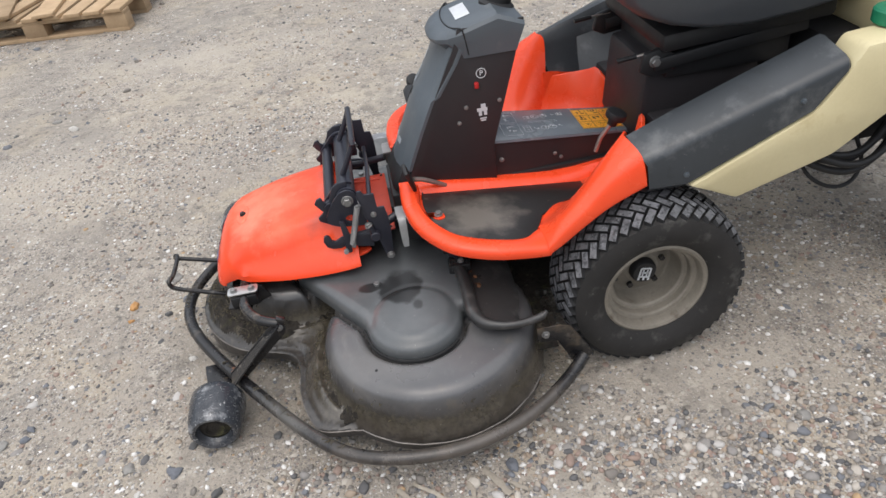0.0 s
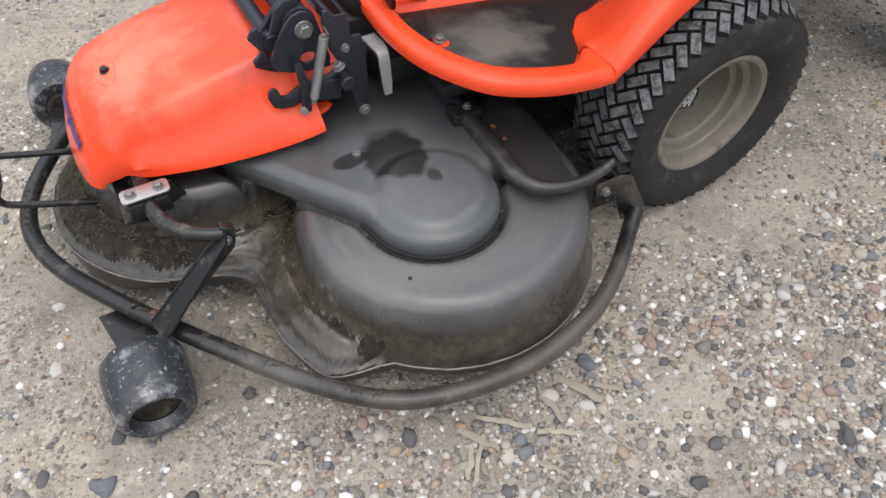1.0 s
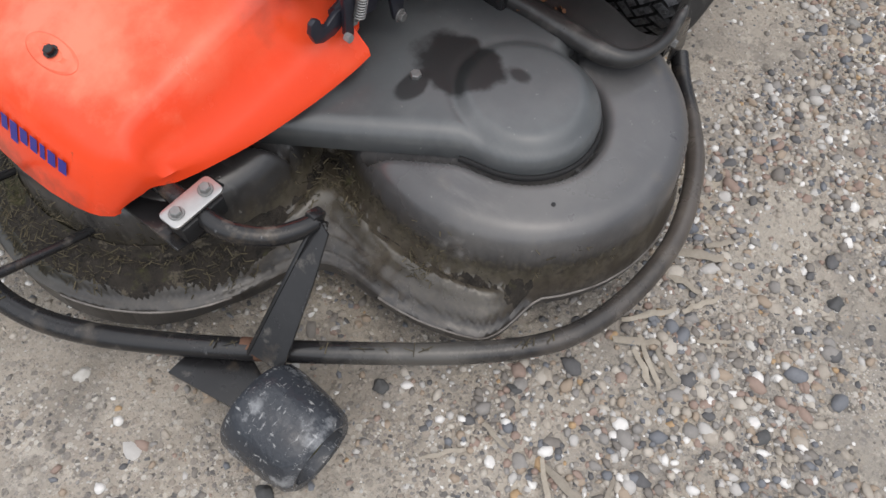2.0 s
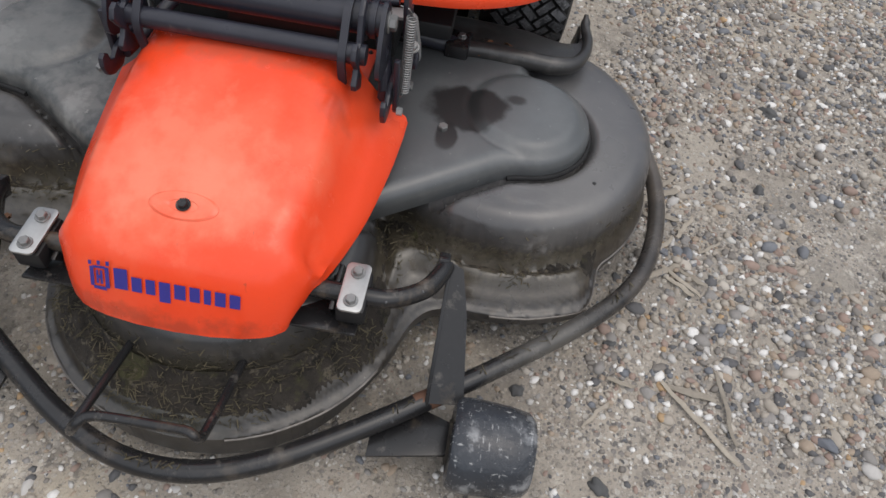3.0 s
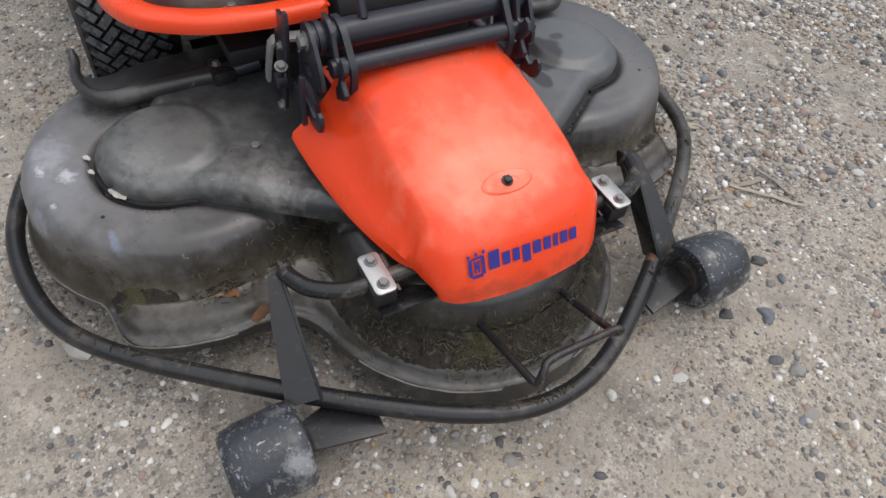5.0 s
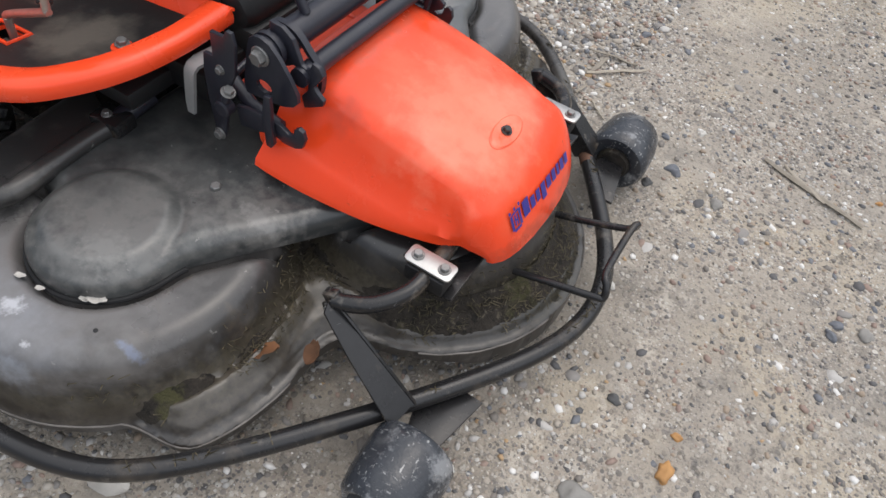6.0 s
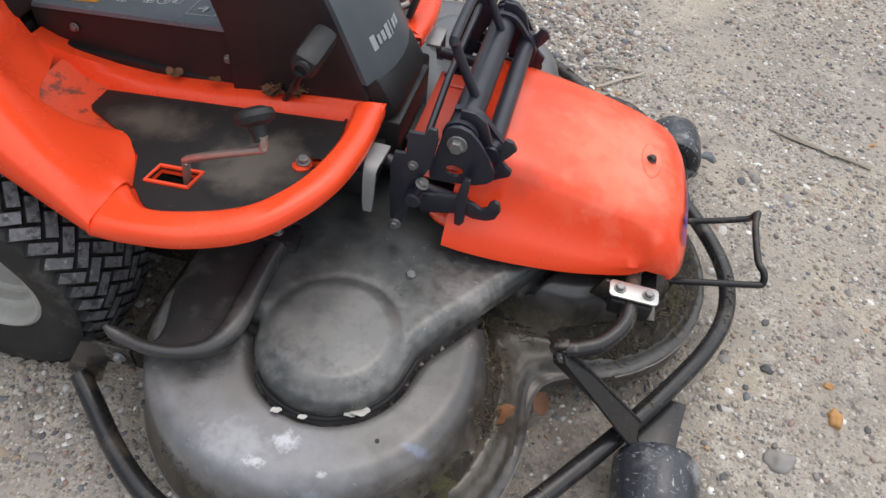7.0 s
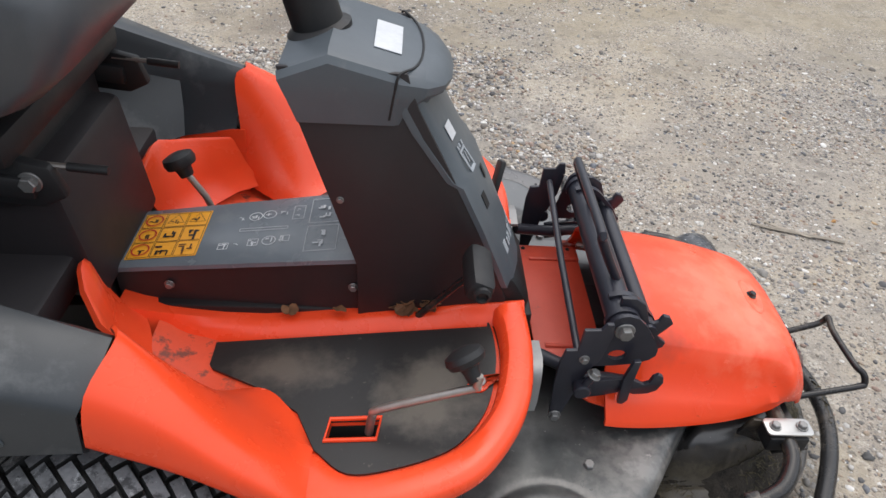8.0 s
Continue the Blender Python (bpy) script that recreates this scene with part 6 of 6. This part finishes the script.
def pebble_cloud(name, groups):
    V, F, S, start = [], [], [], 0
    for rng, xs, ys, sizes, level, sink in groups:
        bv, bf = ico(level)
        n = len(xs)
        a = rng.uniform(0, 2 * np.pi, n)
        scale = np.stack([sizes * rng.uniform(0.75, 1.3, n), sizes * rng.uniform(0.65, 1.0, n), sizes * rng.uniform(0.4, 0.75, n)], 1)
        lumps = 1 + rng.normal(0, (0.19, 0.17, 0.105)[level], (n, len(bv), 1))
        p = bv[None] * lumps * scale[:, None, :]
        tilt = rng.normal(0, 0.25, n)
        c, s = np.cos(tilt)[:, None], np.sin(tilt)[:, None]
        py, pz = p[:, :, 1] * c - p[:, :, 2] * s, p[:, :, 1] * s + p[:, :, 2] * c
        c, s = np.cos(a)[:, None], np.sin(a)[:, None]
        px, py = p[:, :, 0] * c - py * s, p[:, :, 0] * s + py * c
        gz = np.array([ground_height(x, y) for x, y in zip(xs, ys)])
        pz = pz + (gz + scale[:, 2] * rng.uniform(sink[0], sink[1], n))[:, None]
        V.append(np.stack([px + xs[:, None], py + ys[:, None], pz], 2).reshape(-1, 3))
        F.append((bf[None] + (np.arange(n) * len(bv))[:, None, None] + start).reshape(-1, 3))
        S.append(np.full(n * len(bf), level > 0))
        start += n * len(bv)
    V, F = np.concatenate(V), np.concatenate(F)
    me = bpy.data.meshes.new(name)
    me.vertices.add(len(V))
    me.vertices.foreach_set("co", V.ravel())
    me.loops.add(F.size)
    me.loops.foreach_set("vertex_index", F.ravel())
    me.polygons.add(len(F))
    me.polygons.foreach_set("loop_start", np.arange(len(F)) * 3)
    me.polygons.foreach_set("loop_total", np.full(len(F), 3))
    me.update(calc_edges=True)
    me.polygons.foreach_set("use_smooth", np.concatenate(S))
    me.materials.append(PEBBLE)
    return new(name, me)


rng = np.random.default_rng(7)
sets = []
for count, box_, floor, loose, mean, spread, level, sink in (
        (90000, (-2.0, 1.2, -1.8, 1.4), 0.0, 0.0, 0.0023, 0.32, 0, (-0.6, 0.2)),
        (60000, (-2.0, 1.2, -1.8, 1.4), 0.0, 0.0, 0.0040, 0.40, 1, (-0.6, 0.3)),
        (14000, (-2.0, 1.2, -1.8, 1.4), 0.05, 0.0, 0.0062, 0.30, 1, (-0.75, -0.1)),
        (1500, (-2.0, 1.2, -1.8, 1.4), 0.10, 0.0, 0.0100, 0.28, 2, (-0.8, -0.35)),
        (22000, (-1.4, 1.2, -1.8, 1.4), 0.0, 1.0, 0.0042, 0.35, 1, (-0.3, 0.4)),
        (34000, (-0.8, 1.2, -1.7, -0.55), 0.0, 1.0, 0.0046, 0.38, 1, (-0.4, 0.7)),
        (11000, (-0.8, 1.2, -1.7, -0.55), 0.0, 1.0, 0.0070, 0.38, 2, (-0.45, 0.5)),
        (120000, (-5.0, 2.6, -4.6, 5.0), 0.0, 0.0, 0.0056, 0.45, 0, (-0.4, 0.3)),
        (20000, (-5.0, 2.6, -4.6, 5.0), -0.2, 0.4, 0.0092, 0.45, 1, (-0.6, 0.2))):
    xs, ys = pebble_points(rng, count, *box_, floor, loose)
    sets.append((rng, xs, ys, mean * np.exp(rng.normal(0, spread, len(xs)).clip(-1.5, 1.8 * spread)), level, sink))
tagged(pebble_cloud("gravel", sets), "loose mixed river gravel in grey, white and brown", "gravel", kind="stuff")


# ---- single stones ----
def stone(x, y, size, mat, flat=0.6, seed=0, label="smooth grey stone lying in the gravel"):
    r = random.Random(seed)
    bm = bmesh.new()
    bmesh.ops.create_icosphere(bm, subdivisions=3, radius=1.0)
    k = Vector((r.uniform(0, 50), r.uniform(0, 50), r.uniform(0, 50)))
    for v in bm.verts:
        v.co *= 1 + 0.45 * noise.noise(v.co * 1.3 + k) + 0.12 * noise.noise(v.co * 3.5 + k)
    size *= 0.86
    bm.transform(pose(x, y, ground_height(x, y) + size * flat * 0.05, 0, 0, r.uniform(0, 360)) @ Matrix.Diagonal((size, size * r.uniform(0.6, 0.85), size * flat, 1)))
    ob = part("stone", bm, mat, None, sharp=180)
    return tagged(ob, label, "stone", "stones in the gravel")


def rock(name, base, dark):
    return material(name, base, dark, rough=0.8, scale=30, fine=260, amount=0.9, bump=0.3)


SLATE = rock("blue_grey_stone", (0.17, 0.18, 0.20), (0.10, 0.105, 0.12))
DARK = rock("dark_grey_stone", (0.10, 0.10, 0.10), (0.06, 0.06, 0.06))
PALE = rock("pale_white_stone", (0.58, 0.56, 0.52), (0.42, 0.40, 0.37))
TAN = rock("orange_tan_stone", (0.52, 0.28, 0.10), (0.36, 0.19, 0.08))
MID = rock("grey_stone", (0.28, 0.27, 0.25), (0.20, 0.19, 0.175))
STONES = [(-0.26, -0.657, 0.019, SLATE), (-0.656, -0.592, 0.012, DARK), (-0.996, -0.495, 0.018, SLATE), (-0.129, -0.689, 0.010, SLATE), (0.011, -0.956, 0.024, DARK), (-0.236, -0.901, 0.016, DARK),
          (-1.212, 0.150, 0.023, TAN), (-1.112, 0.259, 0.030, MID), (-0.767, -0.930, 0.018, SLATE), (-1.384, -0.268, 0.016, SLATE), (-1.44, -0.307, 0.019, MID), (-1.10, 0.082, 0.014, DARK),
          (-0.896, -0.574, 0.019, DARK), (-1.005, -0.486, 0.016, SLATE), (-0.947, -0.585, 0.013, SLATE), (-0.964, -0.424, 0.015, DARK), (-0.500, -0.895, 0.015, DARK), (-1.107, -0.455, 0.018, MID),
          (-1.013, -0.653, 0.013, PALE), (-1.004, -0.127, 0.014, PALE), (-1.772, 1.594, 0.030, PALE), (-1.881, 1.707, 0.026, MID), (-0.266, 1.449, 0.018, PALE), (-1.39, -0.30, 0.014, SLATE),
          (-1.21, 0.083, 0.012, TAN), (-0.767, -0.446, 0.013, DARK), (-1.406, -0.684, 0.010, TAN), (-0.384, -0.825, 0.012, PALE), (-0.216, -0.756, 0.012, MID), (0.373, -0.693, 0.018, MID)]
for k, (x, y, size, mat) in enumerate(STONES):
    words = {"blue_grey_stone": "blue-grey angular stone lying in the gravel", "dark_grey_stone": "dark grey stone half sunk in the gravel", "pale_white_stone": "pale white stone lying on the gravel",
             "orange_tan_stone": "orange-tan stone half sunk in the gravel", "grey_stone": "flat grey stone lying in the gravel"}[mat.name]
    stone(x, y, size, mat, 0.5 if mat is MID else 0.62, k, words)


# ---- dry stalks, leaves and clippings ----
def stalk(x0, y0, x1, y1, width, seed):
    """A split dry stalk or wood chip lying on the ground."""
    r = random.Random(seed)
    a, b = Vector((x0, y0, 0)), Vector((x1, y1, 0))
    d = (b - a).normalized()
    side_ = Vector((-d.y, d.x, 0))
    rows = []
    for k in range(8):
        t = k / 7
        w = width * (0.5 + 0.5 * math.sin(math.pi * (0.15 + 0.7 * t))) * r.uniform(0.75, 1.15)
        p = a + (b - a) * t + side_ * r.uniform(-0.002, 0.002)
        z = ground_height(p.x, p.y) + 0.005 + 0.004 * t * r.uniform(0, 1)
        rows.append([(p - side_ * w / 2) + Vector((0, 0, z)), p + Vector((0, 0, z + w * 0.22)), (p + side_ * w / 2) + Vector((0, 0, z + r.uniform(0, 0.002)))])
    ob = part("dry_stalk", thicken(loft(rows), 0.0022), STRAW, None, sharp=60)
    return tagged(ob, "pale dry split stalk lying on the gravel", "stalk", "dry stalks by the deck")


for k, (x0, y0, x1, y1, w) in enumerate(((-0.322, -0.652, -0.282, -0.729, 0.016), (-0.357, -0.660, -0.355, -0.728, 0.013), (-0.508, -0.662, -0.467, -0.718, 0.012), (-0.473, -0.656, -0.405, -0.712, 0.009),
                                         (-0.809, -0.547, -0.762, -0.588, 0.006), (-0.722, -0.586, -0.727, -0.632, 0.006), (-0.277, -0.698, -0.244, -0.728, 0.010), (-0.501, -0.694, -0.534, -0.739, 0.008),
                                         (-0.481, -0.719, -0.506, -0.765, 0.008), (-0.716, -0.680, -0.728, -0.758, 0.012), (-0.477, -0.688, -0.532, -0.752, 0.006), (-0.676, -0.762, -0.800, -0.781, 0.006),
                                         (-1.158, -0.662, -1.384, -0.580, 0.015), (-1.20, -0.672, -1.30, -0.60, 0.007), (-0.71, -0.673, -0.83, -0.781, 0.008), (-0.40, -0.72, -0.345, -0.755, 0.008), (-0.43, -0.76, -0.40, -0.80, 0.007))):
    stalk(x0, y0, x1, y1, w, k)


def leaf(x, y, z, size, turn, tilt, mat, seed, label):
    r = random.Random(seed)
    rows = []
    for k in range(7):
        t = k / 6
        w = size * 0.36 * math.sin(math.pi * min(1, 0.06 + 0.9 * t)) ** 0.7
        zc = size * 0.12 * math.sin(3 * t + seed)
        rows.append([((t - 0.5) * size, -w, zc + size * r.uniform(0.0, 0.16)), ((t - 0.5) * size, 0, zc), ((t - 0.5) * size, w, zc + size * r.uniform(0.0, 0.16))])
    bm = thicken(loft(rows), 0.0006)
    bm.transform(pose(x, y, z, tilt, tilt * 0.5, turn))
    return tagged(part("dead_leaf", bm, mat, None), label, "leaf", "dead leaves on the mower")


leaf(-0.655, 0.382, deck_height(-0.655, 0.382) + 0.008, 0.040, 40, 25, LEAF, 1, "curled brown dead leaf caught on the deck")
leaf(-0.705, 0.345, 0.122, 0.034, 100, 15, LEAF, 2, "curled brown dead leaf caught on the deck")
r = random.Random(3)
for k in range(26):
    x = r.choice((-0.235, -0.215, -0.225, -0.205, -0.24, -0.22, -0.21, -0.02, -0.10)) + r.uniform(-0.022, 0.022)
    leaf(x, 0.098 + r.uniform(-0.006, 0.010), floor_z(x) + 0.020 + r.uniform(0, 0.008), r.uniform(0.010, 0.024), r.uniform(0, 360), r.uniform(-40, 40), LEAF, 10 + k, "small dry brown leaf against the tunnel")
for k in range(14):
    x, y = -0.262 + r.uniform(-0.03, 0.02), -0.28 - r.uniform(0, 0.07)
    leaf(x, y, 0.243, r.uniform(0.006, 0.013), r.uniform(0, 360), r.uniform(-35, 35), LEAF, 50 + k, "small dry brown leaf beside the lift arm")
for x, y, s in ((-0.472, 0.478, 0.026), (-0.462, 0.484, 0.018), (-0.405, 0.506, 0.012), (-0.37, 0.507, 0.014)):
    leaf(x, y, 0.209, s, 30, 20, PALE, 80, "pale scrap of dry leaf on the deck")
leaf(-0.569, 0.611, ground_height(-0.569, 0.611) + 0.012, 0.055, 20, 12, PALE, 81, "crumpled pale paper scrap on the ground")


def clippings(name, count, seed):
    """Thin strands of dry grass caught where the deck wall meets its flange."""
    g = np.random.default_rng(seed)
    V, F = [], []
    while len(F) < count:
        x, y = g.uniform(-0.96, -0.15), g.uniform(-0.62, 0.62)
        w, f = wall_distance(x, y), flange_distance(x, y)
        front = x < -0.7 and abs(y) < 0.28
        if not (0.002 < w < (0.075 if front else 0.045)) or f > -0.012:
            continue
        if noise.noise(Vector((x * 9, y * 9, 2.0))) < (-0.1 if front else 0.02):
            continue
        z = max(deck_height(x, y), dirt_height(x, y)) + g.uniform(0.0005, 0.004)
        a, ln, wd = g.uniform(0, 2 * math.pi), g.uniform(0.004, 0.017), g.uniform(0.0003, 0.0008)
        c, s = math.cos(a), math.sin(a)
        n = len(V)
        up = g.uniform(-0.003, 0.006)
        for u, v, h in ((-0.5, -1, 0), (0.5, -1, up), (0.5, 1, up), (-0.5, 1, 0.001)):
            V.append((x + c * ln * u - s * wd * v, y + s * ln * u + c * wd * v, z + h))
        F.append((n, n + 1, n + 2, n + 3))
    rail = [p for p in curve(rail_path, 20) if p[0] < -0.60]
    for k in range(150):
        # strands lying over the front of the guard rail
        p = rail[int(g.integers(len(rail)))]
        if noise.noise(Vector((p[0] * 7, p[1] * 7, 5.0))) < -0.05:
            continue
        a, ln, wd = g.uniform(0, 2 * math.pi), g.uniform(0.006, 0.020), g.uniform(0.0004, 0.0009)
        c, s = math.cos(a), math.sin(a)
        n = len(V)
        for u, v in ((-0.5, -1), (0.5, -1), (0.5, 1), (-0.5, 1)):
            V.append((p[0] + c * ln * u - s * wd * v, p[1] + s * ln * u + c * wd * v, p[2] + 0.0150 + (0.0005 if u < 0 else g.uniform(-0.003, 0.004))))
        F.append((n, n + 1, n + 2, n + 3))
    me = bpy.data.meshes.new(name)
    me.from_pydata(V, [], F)
    me.materials.append(GRASS)
    return tagged(new(name, me), "dry grass clippings caught on the deck", "clippings", kind="stuff")


clippings("grass_clippings", 1900, 11)
